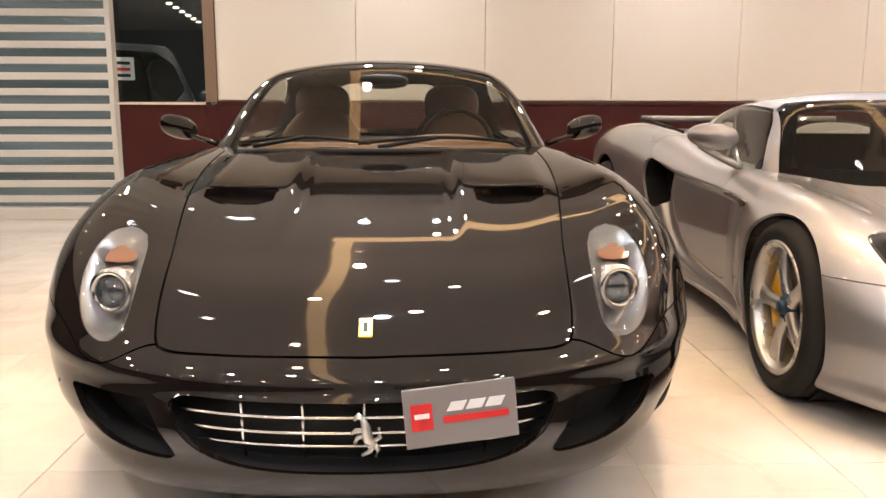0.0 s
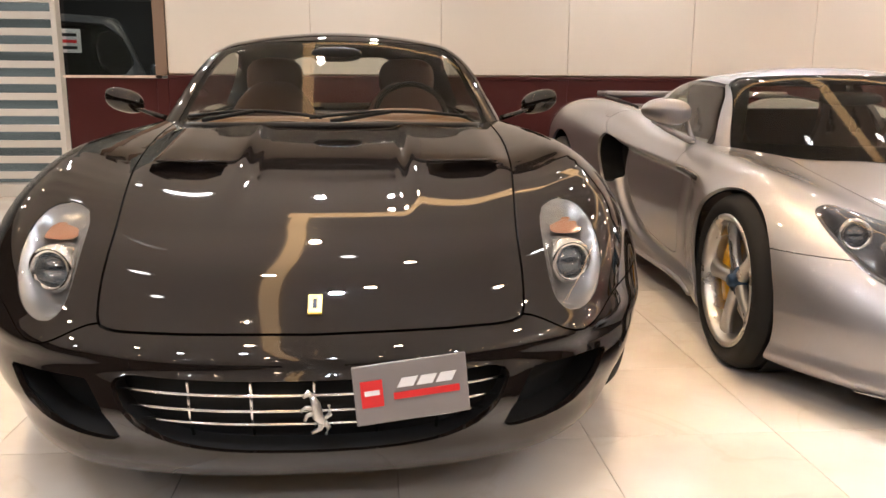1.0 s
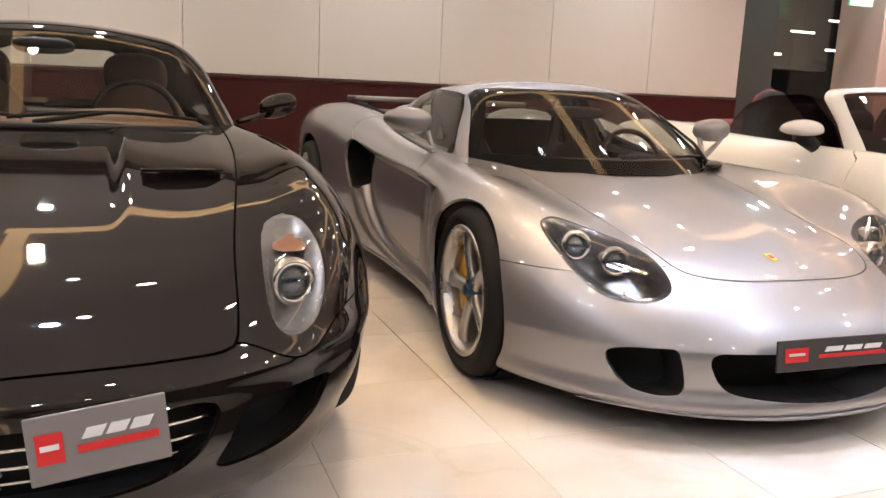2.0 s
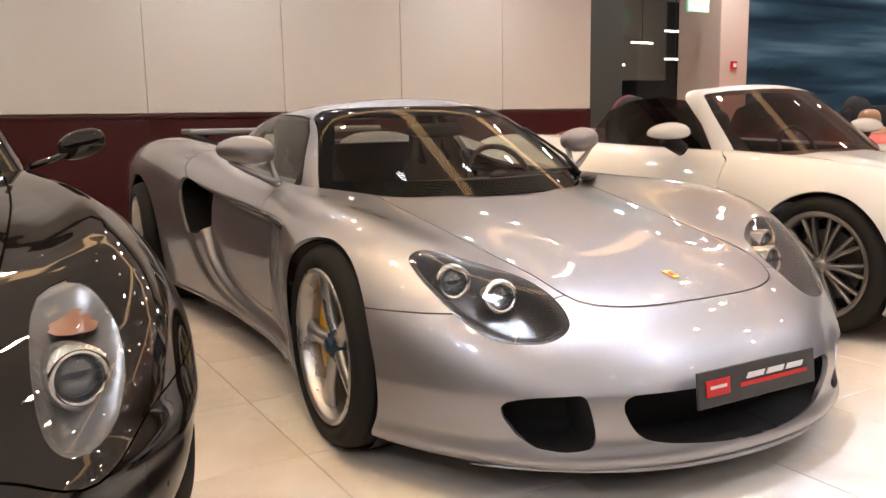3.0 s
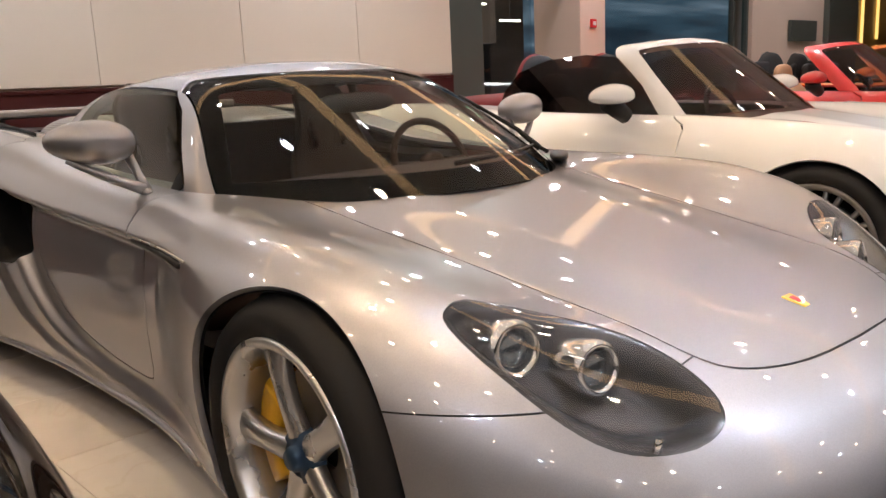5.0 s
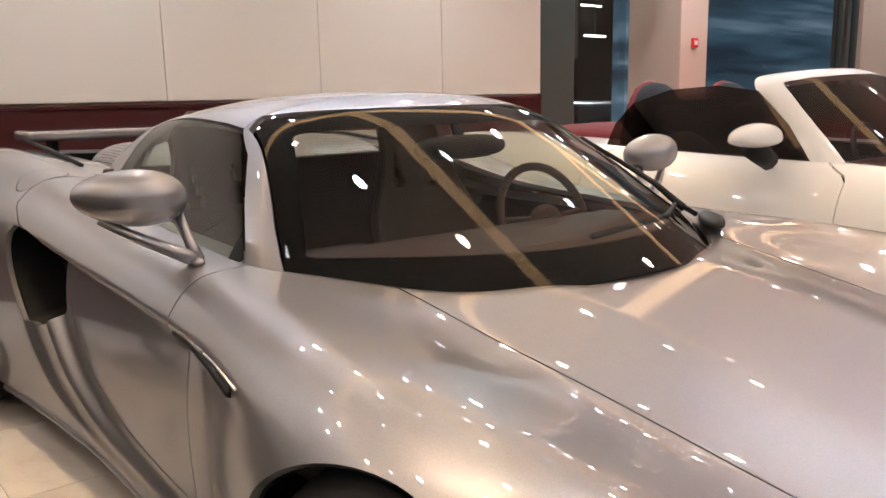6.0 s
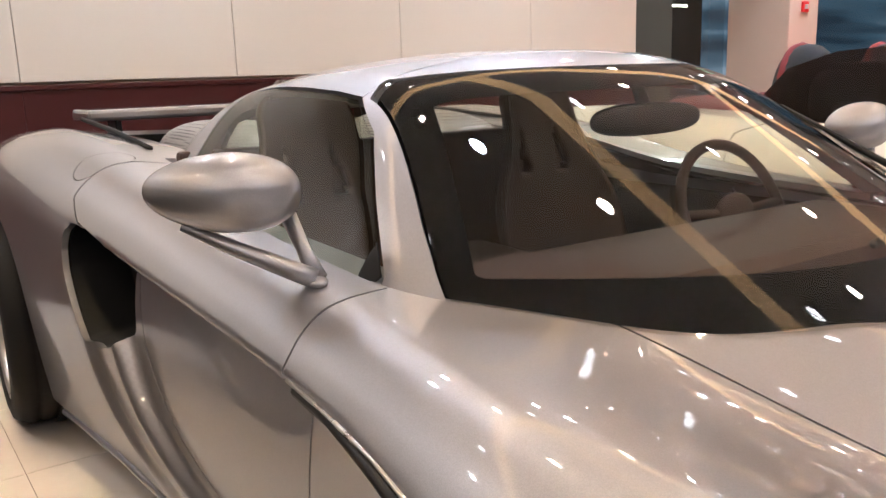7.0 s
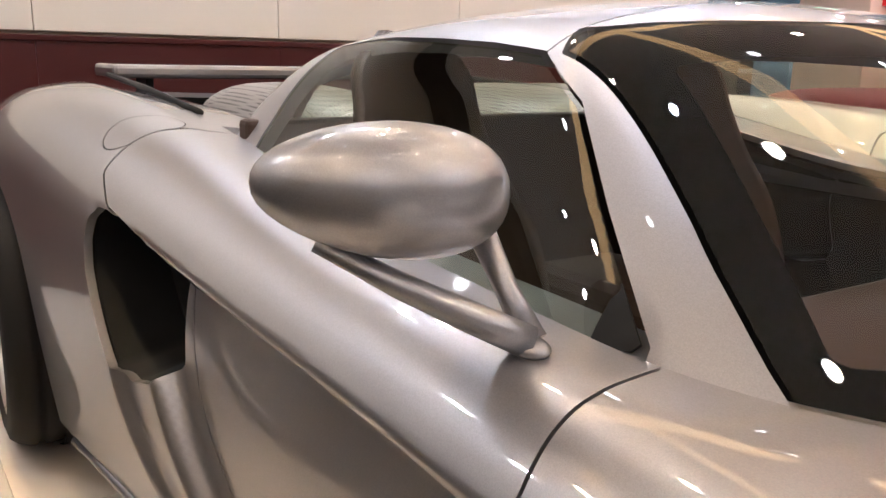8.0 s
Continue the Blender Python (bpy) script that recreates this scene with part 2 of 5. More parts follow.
M_NIGHT = night_view("blue night view", (0.016, 0.026, 0.034, 1), (0.055, 0.085, 0.100, 1), (0.20, 0.23, 0.24, 1))
M_DUSK = night_view("grey night view", (0.055, 0.050, 0.040, 1), (0.115, 0.105, 0.085, 1), (0.20, 0.185, 0.155, 1))


# ---- mesh tools ----
def mesh_object(name, V, F, material, parent=None, label="", smooth=True):
    me = bpy.data.meshes.new(name)
    if isinstance(F, np.ndarray):
        tri = (F[:, 2] == F[:, 3]) | (F[:, 1] == F[:, 2]) | (F[:, 0] == F[:, 1]) | (F[:, 0] == F[:, 3])
        faces = F[~tri].tolist()
        rest = F[tri].tolist()
    else:
        faces, rest = [], F
    for f in rest:
        q = list(dict.fromkeys(int(i) for i in f))
        if len(q) > 2:
            faces.append(q)
    me.from_pydata(np.asarray([tuple(v) for v in V] if not isinstance(V, np.ndarray) else V, float).tolist(), [], faces)
    me.materials.append(material)
    if smooth:
        me.shade_smooth()
    ob = new(name, me)
    if parent is not None:
        ob.parent = parent
    if label:
        ob["label"] = label
    return ob


def part(name, bm, material, parent=None, label="", smooth=False):
    me = bpy.data.meshes.new(name)
    bm.to_mesh(me)
    bm.free()
    me.materials.append(material)
    if smooth:
        me.shade_smooth()
    ob = new(name, me)
    if parent is not None:
        ob.parent = parent
    if label:
        ob["label"] = label
    return ob


def box_bm(x0, x1, y0, y1, z0, z1, bevel=0.0, bm=None):
    bm = bm or bmesh.new()
    r = bmesh.ops.create_cube(bm, size=1)
    vs = r["verts"]
    for v in vs:
        v.co = ((x0 + x1) / 2 + v.co.x * (x1 - x0), (y0 + y1) / 2 + v.co.y * (y1 - y0), (z0 + z1) / 2 + v.co.z * (z1 - z0))
    if bevel:
        es = {e for v in vs for e in v.link_edges}
        bmesh.ops.bevel(bm, geom=list(es), offset=bevel, segments=2, affect="EDGES", profile=0.5)
    return bm


def lathe(profile, n, axis="x", closed=False):
    """Turns (radius, height) points round an axis; returns V, F."""
    a = np.linspace(0, 2 * np.pi, n, endpoint=False)
    V = []
    for r, h in profile:
        for t in a:
            c, s = r * math.cos(t), r * math.sin(t)
            V.append((h, c, s) if axis == "x" else (c, s, h) if axis == "z" else (c, h, s))
    F = []
    k = len(profile)
    for i in range(k if closed else k - 1):
        for j in range(n):
            p, q = i * n, ((i + 1) % k) * n
            F.append((p + j, p + (j + 1) % n, q + (j + 1) % n, q + j))
    return np.array(V), F


def tube(points, radius, n=8, squash=1.0):
    """A round bar along points; radius a number or one per point."""
    P = [Vector(p) for p in points]
    rad = radius if isinstance(radius, (list, tuple)) else [radius] * len(P)
    V, F = [], []
    up = Vector((0, 0, 1))
    for i, p in enumerate(P):
        d = (P[min(i + 1, len(P) - 1)] - P[max(i - 1, 0)]).normalized()
        s = d.cross(up)
        s = s.normalized() if s.length > 1e-4 else Vector((1, 0, 0))
        u = s.cross(d).normalized()
        for j in range(n):
            a = 2 * math.pi * j / n
            V.append(p + s * math.cos(a) * rad[i] + u * math.sin(a) * rad[i] * squash)
    for i in range(len(P) - 1):
        for j in range(n):
            F.append((i * n + j, i * n + (j + 1) % n, (i + 1) * n + (j + 1) % n, (i + 1) * n + j))
    F.append(tuple(range(n))[::-1])
    F.append(tuple((len(P) - 1) * n + j for j in range(n)))
    return V, F


def tube_object(name, points, radius, material, parent, n=8, squash=1.0, label=""):
    V, F = tube(points, radius, n, squash)
    me = bpy.data.meshes.new(name)
    me.from_pydata([tuple(v) for v in V], [], F)
    me.materials.append(material)
    me.shade_smooth()
    ob = new(name, me)
    ob.parent = parent
    if label:
        ob["label"] = label
    return ob


def curve(*pts):
    """A smooth curve through (at, value) pairs."""
    X, Y = np.array([p[0] for p in pts], float), np.array([p[1] for p in pts], float)
    d = np.diff(Y) / np.diff(X)
    m = np.concatenate(([d[0]], (d[1:] * np.diff(X)[:-1] + d[:-1] * np.diff(X)[1:]) / (X[2:] - X[:-2]), [d[-1]]))

    def at(x):
        x = np.clip(x, X[0], X[-1])
        i = np.clip(np.searchsorted(X, x) - 1, 0, len(X) - 2)
        h = X[i + 1] - X[i]
        t = (x - X[i]) / h
        return (2 * t**3 - 3 * t**2 + 1) * Y[i] + (t**3 - 2 * t**2 + t) * h * m[i] + (3 * t**2 - 2 * t**3) * Y[i + 1] + (t**3 - t**2) * h * m[i + 1]

    return at


def smax(a, b, k):
    h = np.maximum(k - np.abs(a - b), 0) / k
    return np.maximum(a, b) + h * h * k / 4


def bump(v, c, w):
    """1 at c, falling smoothly to 0 at c - w and c + w."""
    t = np.clip(1 - np.abs(v - c) / w, 0, 1)
    return t * t * (3 - 2 * t)


def step(v, a, b):
    t = np.clip((v - a) / (b - a), 0, 1)
    return t * t * (3 - 2 * t)


def shell(f, ya, yb, zs, nu=190, nv=130, fan=34):
    """The skin of the solid f < 0, met by rays from a spine along y at height zs, with fans at both ends; x and -x alike."""
    th = np.radians(np.linspace(-90, 90, nv))
    cols = []
    for p in np.linspace(90, 0, fan, endpoint=False):
        cols.append((ya, -np.sin(np.radians(p)), np.cos(np.radians(p))))
    for y in np.linspace(ya, yb, nu):
        cols.append((y, 0.0, 1.0))
    for p in np.linspace(0, 90, fan + 1)[1:]:
        cols.append((yb, np.sin(np.radians(p)), np.cos(np.radians(p))))
    c = np.array(cols)
    O = np.zeros((len(c), nv, 3))
    O[:, :, 1], O[:, :, 2] = c[:, 0][:, None], zs
    D = np.stack([c[:, 2][:, None] * np.cos(th)[None], np.repeat(c[:, 1][:, None], nv, 1), c[:, 2][:, None] * np.sin(th)[None]], -1)
    lo, hi = np.zeros(D.shape[:2]), np.full(D.shape[:2], -1.0)
    prev = np.zeros(D.shape[:2])
    for s in np.linspace(0.03, 2.4, 90):
        P = O + D * s
        out = (f(P[..., 0], P[..., 1], P[..., 2]) > 0) & (hi < 0)
        hi[out], lo[out] = s, prev[out]
        prev[:] = s
    hi[hi < 0] = 2.4
    for _ in range(26):
        mid = (lo + hi) / 2
        P = O + D * mid[..., None]
        o = f(P[..., 0], P[..., 1], P[..., 2]) > 0
        hi, lo = np.where(o, mid, hi), np.where(o, lo, mid)
    P = O + D * hi[..., None]
    P[:, 0, 0] = P[:, -1, 0] = 0
    n = len(c)
    L = P[:, 1:-1] * np.array([-1, 1, 1])
    ring = np.concatenate([P, L[:, ::-1]], 1)
    m = ring.shape[1]
    V = ring.reshape(-1, 3)
    i, j = np.meshgrid(np.arange(n - 1), np.arange(m), indexing="ij")
    k = (j + 1) % m
    F = np.stack([(i + 1) * m + j, (i + 1) * m + k, i * m + k, i * m + j], -1).reshape(-1, 4)
    return V, F


def tidy(V, F):
    used = np.unique(F)
    back = np.full(len(V), -1)
    back[used] = np.arange(len(used))
    return V[used], back[F]


def normals(V, F):
    n = np.cross(V[F[:, 2]] - V[F[:, 0]], V[F[:, 3]] - V[F[:, 1]])
    N = np.zeros_like(V)
    for k in range(4):
        np.add.at(N, F[:, k], n)
    return N / np.maximum(np.linalg.norm(N, axis=1), 1e-12)[:, None]


def cut(S, g):
    """Splits the skin S along g(x, y, z) = 0: the side where g < 0, and the other."""
    V, F = S
    if not len(F):
        return S, S
    G = g(V[:, 0], V[:, 1], V[:, 2])
    G = np.where(np.abs(G) < 1e-6, 1e-6, G)
    q = G[F]
    neg, pos = (q < 0).all(1), (q > 0).all(1)
    V2, key = list(V), {}

    def edge(a, b):
        k = (min(a, b), max(a, b))
        if k not in key:
            t = G[a] / (G[a] - G[b])
            key[k] = len(V2)
            V2.append(V[a] + (V[b] - V[a]) * t)
        return key[k]

    FA, FB = [], []
    for f in F[~(neg | pos)]:
        poly = [int(i) for i in dict.fromkeys(f.tolist())]
        for sign, out in ((-1, FA), (1, FB)):
            r = []
            for a, b in zip(poly, poly[1:] + poly[:1]):
                if G[a] * sign > 0:
                    r.append(a)
                if G[a] * G[b] < 0:
                    r.append(edge(a, b))
            for s in range(1, len(r) - 1, 2):
                t = (r[0], r[s], r[s + 1], r[s + 2] if s + 2 < len(r) else r[s + 1])
                out.append(t)
    V2 = np.array(V2)
    A = np.concatenate([F[neg], np.array(FA, int).reshape(-1, 4)])
    B = np.concatenate([F[pos], np.array(FB, int).reshape(-1, 4)])
    return tidy(V2, A), tidy(V2, B)


def inside(S, g):
    return cut(S, g)[0]


def outside(S, g):
    return cut(S, g)[1]


def open_edges(F, n):
    """The directed edges of F that no face has in reverse."""
    a = F.reshape(-1).astype(np.int64)
    e = np.roll(F, -1, 1).reshape(-1).astype(np.int64)
    keep = a != e
    a, e = a[keep], e[keep]
    alone = ~np.isin(a * n + e, e * n + a)
    return list(zip(a[alone].tolist(), e[alone].tolist()))


def thick(S, depth=0.016):
    """Adds a turned-in rim along the open edges of S."""
    V, F = S
    if not len(F):
        return S
    N = normals(V, F)
    rim = open_edges(F, len(V))
    ids, V2, F2 = {}, list(V), []
    for a, b in rim:
        for i in (a, b):
            if i not in ids:
                ids[i] = len(V2)
                V2.append(V[i])
                V2.append(V[i] - N[i] * depth)
        F2.append((ids[b], ids[a], ids[a] + 1, ids[b] + 1))
    return np.array(V2), np.concatenate([F, np.array(F2, int).reshape(-1, 4)])


def moved(S, d):
    V, F = S
    return V - normals(V, F) * d, F


def region(axes, pts, side=0, smooth=2):
    """A closed outline through pts in a plane ('xy', 'yz', 'xz', with x as |x| unless side is 1 or -1); below 0 inside, about in metres."""
    P = np.array(pts, float)
    for _ in range(smooth):
        Q = np.roll(P, -1, 0)
        P = np.stack([P * 0.75 + Q * 0.25, P * 0.25 + Q * 0.75], 1).reshape(-1, 2)

    def g(x, y, z):
        xx = x * side if side else np.abs(x)
        c = {"x": xx, "y": y, "z": z}
        a, b = c[axes[0]], c[axes[1]]
        best, ins = np.full(a.shape, 9.0), np.zeros(a.shape, bool)
        for p, q in zip(P, np.roll(P, -1, 0)):
            d = q - p
            t = np.clip(((a - p[0]) * d[0] + (b - p[1]) * d[1]) / (d @ d + 1e-12), 0, 1)
            best = np.minimum(best, np.hypot(a - p[0] - t * d[0], b - p[1] - t * d[1]))
            cross = (p[1] > b) != (q[1] > b)
            with np.errstate(divide="ignore", invalid="ignore"):
                ins ^= cross & (a < (q[0] - p[0]) * (b - p[1]) / (q[1] - p[1] + 1e-12) + p[0])
        return np.where(ins, -best, best)

    return g


def disc_region(axes, c, r, xmin=0.0):
    def g(x, y, z):
        k = {"x": x, "y": y, "z": z}
        d = np.hypot(k[axes[0]] - c[0], k[axes[1]] - c[1]) - r
        return np.where(np.abs(x) > xmin, d, np.maximum(d, 0.02))

    return g


def grown(g, d):
    return lambda x, y, z: g(x, y, z) - d


def both(g, h):
    return lambda x, y, z: np.maximum(g(x, y, z), h(x, y, z))


def skin(name, S, material, parent, depth=0.016, label="", rim=True):
    if not len(S[1]):
        return None
    V, F = thick(S, depth) if rim else S
    return mesh_object(name, V, F, material, parent, label)


def side_of(S, sgn):
    return inside(S, lambda x, y, z: -x * sgn)


def body_solid(c):
    """The solid of a car's lower body from its curves: centre line, wing crest, half width, nose and tail in plan."""
    def f(x, y, z):
        x = np.abs(x)
        zc, xr, zr, W = c["centre"](y), c["crest_x"](y), c["crest_z"](y), c["width"](y)
        u = np.clip(x / xr, 0, 1.0)
        top = zc + (zr - zc) * u ** c["crest_pow"] - c["valley"](y) * bump(u, 0.62, 0.38)
        over = np.maximum(x - xr, 0)
        top = top - over**2 * c["fall"](y)
        if "top" in c:
            top = top + c["top"](x, y)
        zm = c["zmax"](y)
        hw = W - np.maximum(z - zm, 0) ** 2 * c["tumble"](y) - np.maximum(zm - z, 0) ** 2 * c["tuck"](y)
        if "side" in c:
            hw = hw + c["side"](y, z)
        v = smax(z - top, x - hw, c["round"])
        nose = c["nose"](x, z) - y
        v = smax(v, nose * 0.8, c["nose_round"])
        v = smax(v, y - c["tail"](x, z), 0.16)
        return smax(v, c["bottom"](y) - z, 0.05)

    return f


def wheel(name, R, rim_r, width, spokes, face=0.0, caliper=None, twin=False, disc=0.17, colour=None, nut=None):
    """A wheel whose outer face looks to -x; its hub is the origin."""
    col = colour or M_RIM
    o = -width / 2 + 0.006
    lip = [(rim_r + 0.006, o + 0.014), (rim_r + 0.006, o), (rim_r - 0.008, o - 0.002), (rim_r - 0.020, o + 0.008), (rim_r - 0.026, o + 0.05), (rim_r - 0.034, o + 0.12), (rim_r - 0.03, width / 2 - 0.03)]
    V, F = lathe(lip, 72)
    w = mesh_object(name, V, F, col, None, "alloy rim with spokes and a rubber tyre")
    hw, sr = width / 2, (R - rim_r)
    prof = [(rim_r - 0.012, -hw + 0.035), (rim_r + 0.004, -hw + 0.012), (rim_r + sr * 0.35, -hw - 0.004), (rim_r + sr * 0.7, -hw + 0.004), (R - 0.012, -hw + 0.022), (R - 0.002, -hw + 0.045)]
    lo = len(prof)
    for k in range(4):
        a = -hw + 0.045 + (2 * hw - 0.09) * (k + 0.5) / 4
        prof += [(R, a - 0.012), (R - 0.007, a - 0.008), (R - 0.007, a + 0.008), (R, a + 0.012)]
    prof += [(R - 0.002, hw - 0.045), (R - 0.012, hw - 0.022), (rim_r + sr * 0.5, hw + 0.002), (rim_r, hw - 0.012), (rim_r - 0.012, hw - 0.035)]
    V, F = lathe(prof, 72)
    mesh_object("tyre", V, F, M_RUBBER, w, "black rubber tyre with grooved tread")
    V, F = lathe([(disc, o + 0.10), (disc, o + 0.12), (0.05, o + 0.12), (0.05, o + 0.10), (disc, o + 0.10)], 48)
    mesh_object("brake_disc", V, F, M_DISC, w)
    V, F = lathe([(0.0, o + 0.14), (rim_r - 0.03, o + 0.14)], 48)
    mesh_object("inner_barrel", V, F, M_VOID, w)
    hubx = o + 0.035 + face
    for k in range(spokes):
        a0 = 2 * math.pi * k / spokes
        for off in ((-0.13, 0.13) if twin else (0.0,)):
            V, F = [], []
            rows = 9
            for i in range(rows):
                t = i / (rows - 1)
                r = 0.04 + (rim_r - 0.016 - 0.04) * t
                a = a0 + off * (0.35 + 0.65 * t)
                half = (0.013 - 0.002 * t) if twin else (0.034 - 0.034 * t + 0.046 * t * t)
                x = hubx - 0.022 * math.sin(t * math.pi * 0.5) + (0.018 * t)
                rx, rz = math.cos(a), math.sin(a)
                tx, tz = -rz, rx
                for s, dx in ((-1, 0.030), (-0.85, 0.006), (-0.25, -0.002), (0.25, -0.002), (0.85, 0.006), (1, 0.030)):
                    V.append((x + dx, rx * r + tx * half * s, rz * r + tz * half * s))
            for i in range(rows - 1):
                for j in range(5):
                    F.append((i * 6 + j, i * 6 + j + 1, i * 6 + j + 7, i * 6 + j + 6))
                F.append((i * 6 + 5, i * 6, i * 6 + 6, i * 6 + 11))
            mesh_object("spoke", V, F, col, w)
    V, F = lathe([(0.0, hubx - 0.020), (0.020, hubx - 0.020), (0.026, hubx - 0.012), (0.030, hubx), (0.055, hubx + 0.004), (0.062, hubx + 0.03)], 24)
    mesh_object("hub_nut", V, F, nut or col, w, "hub with centre nut")
    if caliper:
        V, F = [], []
        n = 14
        for i in range(n + 1):
            a = math.radians(-38 + 76 * i / n)
            for r, xx in ((disc - 0.055, o + 0.085), (disc - 0.045, o + 0.062), (disc + 0.02, o + 0.062), (disc + 0.032, o + 0.085), (disc + 0.032, o + 0.14), (disc - 0.055, o + 0.14)):
                V.append((xx, r * math.cos(a), r * math.sin(a)))
        for i in range(n):
            for j in range(6):
                F.append((i * 6 + j, i * 6 + (j + 1) % 6, (i + 1) * 6 + (j + 1) % 6, (i + 1) * 6 + j))
        F += [tuple(range(6))[::-1], tuple(n * 6 + j for j in range(6))]
        mesh_object("brake_caliper", V, F, caliper, w, "yellow brake caliper" if caliper is M_YELLOW else "red brake caliper")
    return w


def fit_wheel(src, car, x, y, z, right):
    """Parts of a copied wheel, joined under the car at one corner."""
    w = copy_thing(src, pose(x, y, z, 0, 0, 0 if right else 180))
    w.parent = car
    return w


# ---- the hall ----
WY = 4.37


def slab(name, x0, x1, y0, y1, z0, z1, material, label, category, bevel=0.0):
    return tagged(part(name, box_bm(x0, x1, y0, y1, z0, z1, bevel), material), label, category, kind="structure")


floor = slab("floor", -10, 20, -9, 12, -0.2, -0.006, M_GROUT, "cream polished stone tile floor with thin joints", "floor")
ceiling = slab("ceiling", -10, 20, -9, 12, CEIL, CEIL + 0.2, M_CEIL, "plain white plaster ceiling", "ceiling")
slab("ceiling_low", -10, 6.5, -9, 5.05, LOW, LOW + 0.1, M_CEIL, "lowered white plaster ceiling with warm light coves", "ceiling")
# south and west walls are unseen, made dark so the black paint reflects dark
slab("wall_south", -10, 20, -9.2, -9, -0.2, CEIL, M_DARKWALL, "plain wall out of view, dark for the car's reflections", "wall")
slab("wall_west", -10.2, -10, -9, 12, -0.2, CEIL, M_DARKWALL, "plain wall out of view, dark for the car's reflections", "wall")
slab("wall_east", 20, 20.2, -9, 12, -0.2, CEIL, M_PLASTER, "plain cream plastered wall", "wall")
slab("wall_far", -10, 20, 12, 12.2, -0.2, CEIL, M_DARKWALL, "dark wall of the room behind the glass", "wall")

# long wall: dark red dado below, cream panels above
wall_north = slab("wall_north", -4.015, 3.95, WY + 0.03, WY + 0.25, -0.01, CEIL, M_PLASTER, "cream panelled wall above a dark red wooden dado", "wall")
JOINTS = [-4.015] + [-3.93 + 1.126 * k for k in range(1, 8)]
for a, b in zip(JOINTS[:-1], JOINTS[1:]):
    mesh = part("wall_panel", box_bm(a + 0.0018, b - 0.0018, WY, WY + 0.032, 1.14, CEIL - 0.02, 0.003), M_WALL, wall_north)
for a, b in zip(JOINTS[:-1], JOINTS[1:]):
    part("dado_panel", box_bm(a + 0.0003, b - 0.0003, WY - 0.012, WY + 0.032, 0.0, 1.10, 0.002), M_WINE, wall_north)
part("dado_rail", box_bm(-4.015, 3.95, WY - 0.022, WY + 0.032, 1.10, 1.125, 0.004), M_WINE, wall_north)

for x, y, watts, colour in LIGHTS:
    lamp = bpy.data.lights.new("downlight", "AREA")
    lamp.shape, lamp.size, lamp.energy = "DISK", 0.085, watts
    lamp.color = colour
    lamp.spread = radians(40 if colour is GAP_FILL else 46 if colour is COOL and y > -1 else 150)
    ob = new("downlight_bulb", lamp)
    ob.location = (x, y, (LOW if x < 6.5 else CEIL) - 0.03)
V, F = lathe([(0.065, CEIL + 0.0), (0.065, CEIL - 0.012), (0.052, CEIL - 0.015), (0.046, CEIL - 0.004)], 16, "z")
ring = mesh_object("downlight", V - np.array([0, 0, CEIL]), F, M_SLAT)
tagged(ring, "small round white recessed ceiling downlight", "ceiling light", "ceiling downlights")
V, F = lathe([(0.0, -0.006), (0.048, -0.006)], 16, "z")
mesh_object("lens", V, F, M_SPOT, ring)
ring.location = (*LIGHTS[0][:2], LOW)
# the added fill lamps get the same fittings as the other downlights
for x, y, watts, colour in LIGHTS[1:]:
    copy_thing(ring, pose(x, y, LOW if x < 6.5 else CEIL))


# ---- cars ----
def car_root(name, m, label):
    e = bpy.data.objects.new(name, None)
    scene.collection.objects.link(e)
    e.matrix_world = m
    return tagged(e, label, "car")


def dealer_plate(parent, m, w=0.32, h=0.165, material=None):
    """A grey dealer plate with a red square and plain bars for its lettering."""
    p = part("dealer_plate", box_bm(-w / 2, w / 2, -0.004, 0.004, -h / 2, h / 2, 0.003), material or M_PLATE, parent, "grey dealer plate with a red square and print")
    p.matrix_basis = m
    part("red_square", box_bm(-w * 0.44, -w * 0.25, -0.007, -0.003, -h * 0.2, h * 0.24), M_PLATERED, p)
    part("white_mark", box_bm(-w * 0.41, -w * 0.28, -0.009, -0.006, 0.0, h * 0.08), M_PLATEWHITE, p)
    for k in range(3):
        bm = box_bm(w * (-0.10 + 0.17 * k), w * (0.04 + 0.17 * k), -0.007, -0.003, h * 0.07, h * 0.22)
        for v in bm.verts:
            v.co.x += 0.6 * (v.co.z - h * 0.15)
        part("white_print", bm, M_PLATEWHITE, p)
    part("red_print", box_bm(-w * 0.16, w * 0.42, -0.007, -0.003, -h * 0.12, -h * 0.01), M_PLATERED, p)
    return p


def egg(c, r, n=24, m=16, power=2.0, shape=None):
    """A smooth rounded form of radii r round c."""
    V, F = [], []
    for i in range(m + 1):
        a = math.pi * i / m
        for j in range(n):
            b = 2 * math.pi * j / n
            p = [math.sin(a) * math.cos(b), math.cos(a), math.sin(a) * math.sin(b)]
            p = [math.copysign(abs(q) ** (2 / power), q) for q in p]
            q = Vector((p[0] * r[0], p[1] * r[1], p[2] * r[2]))
            V.append(Vector(c) + (shape(q) if shape else q))
    for i in range(m):
        for j in range(n):
            F.append((i * n + j, (i + 1) * n + j, (i + 1) * n + (j + 1) % n, i * n + (j + 1) % n))
    return V, F


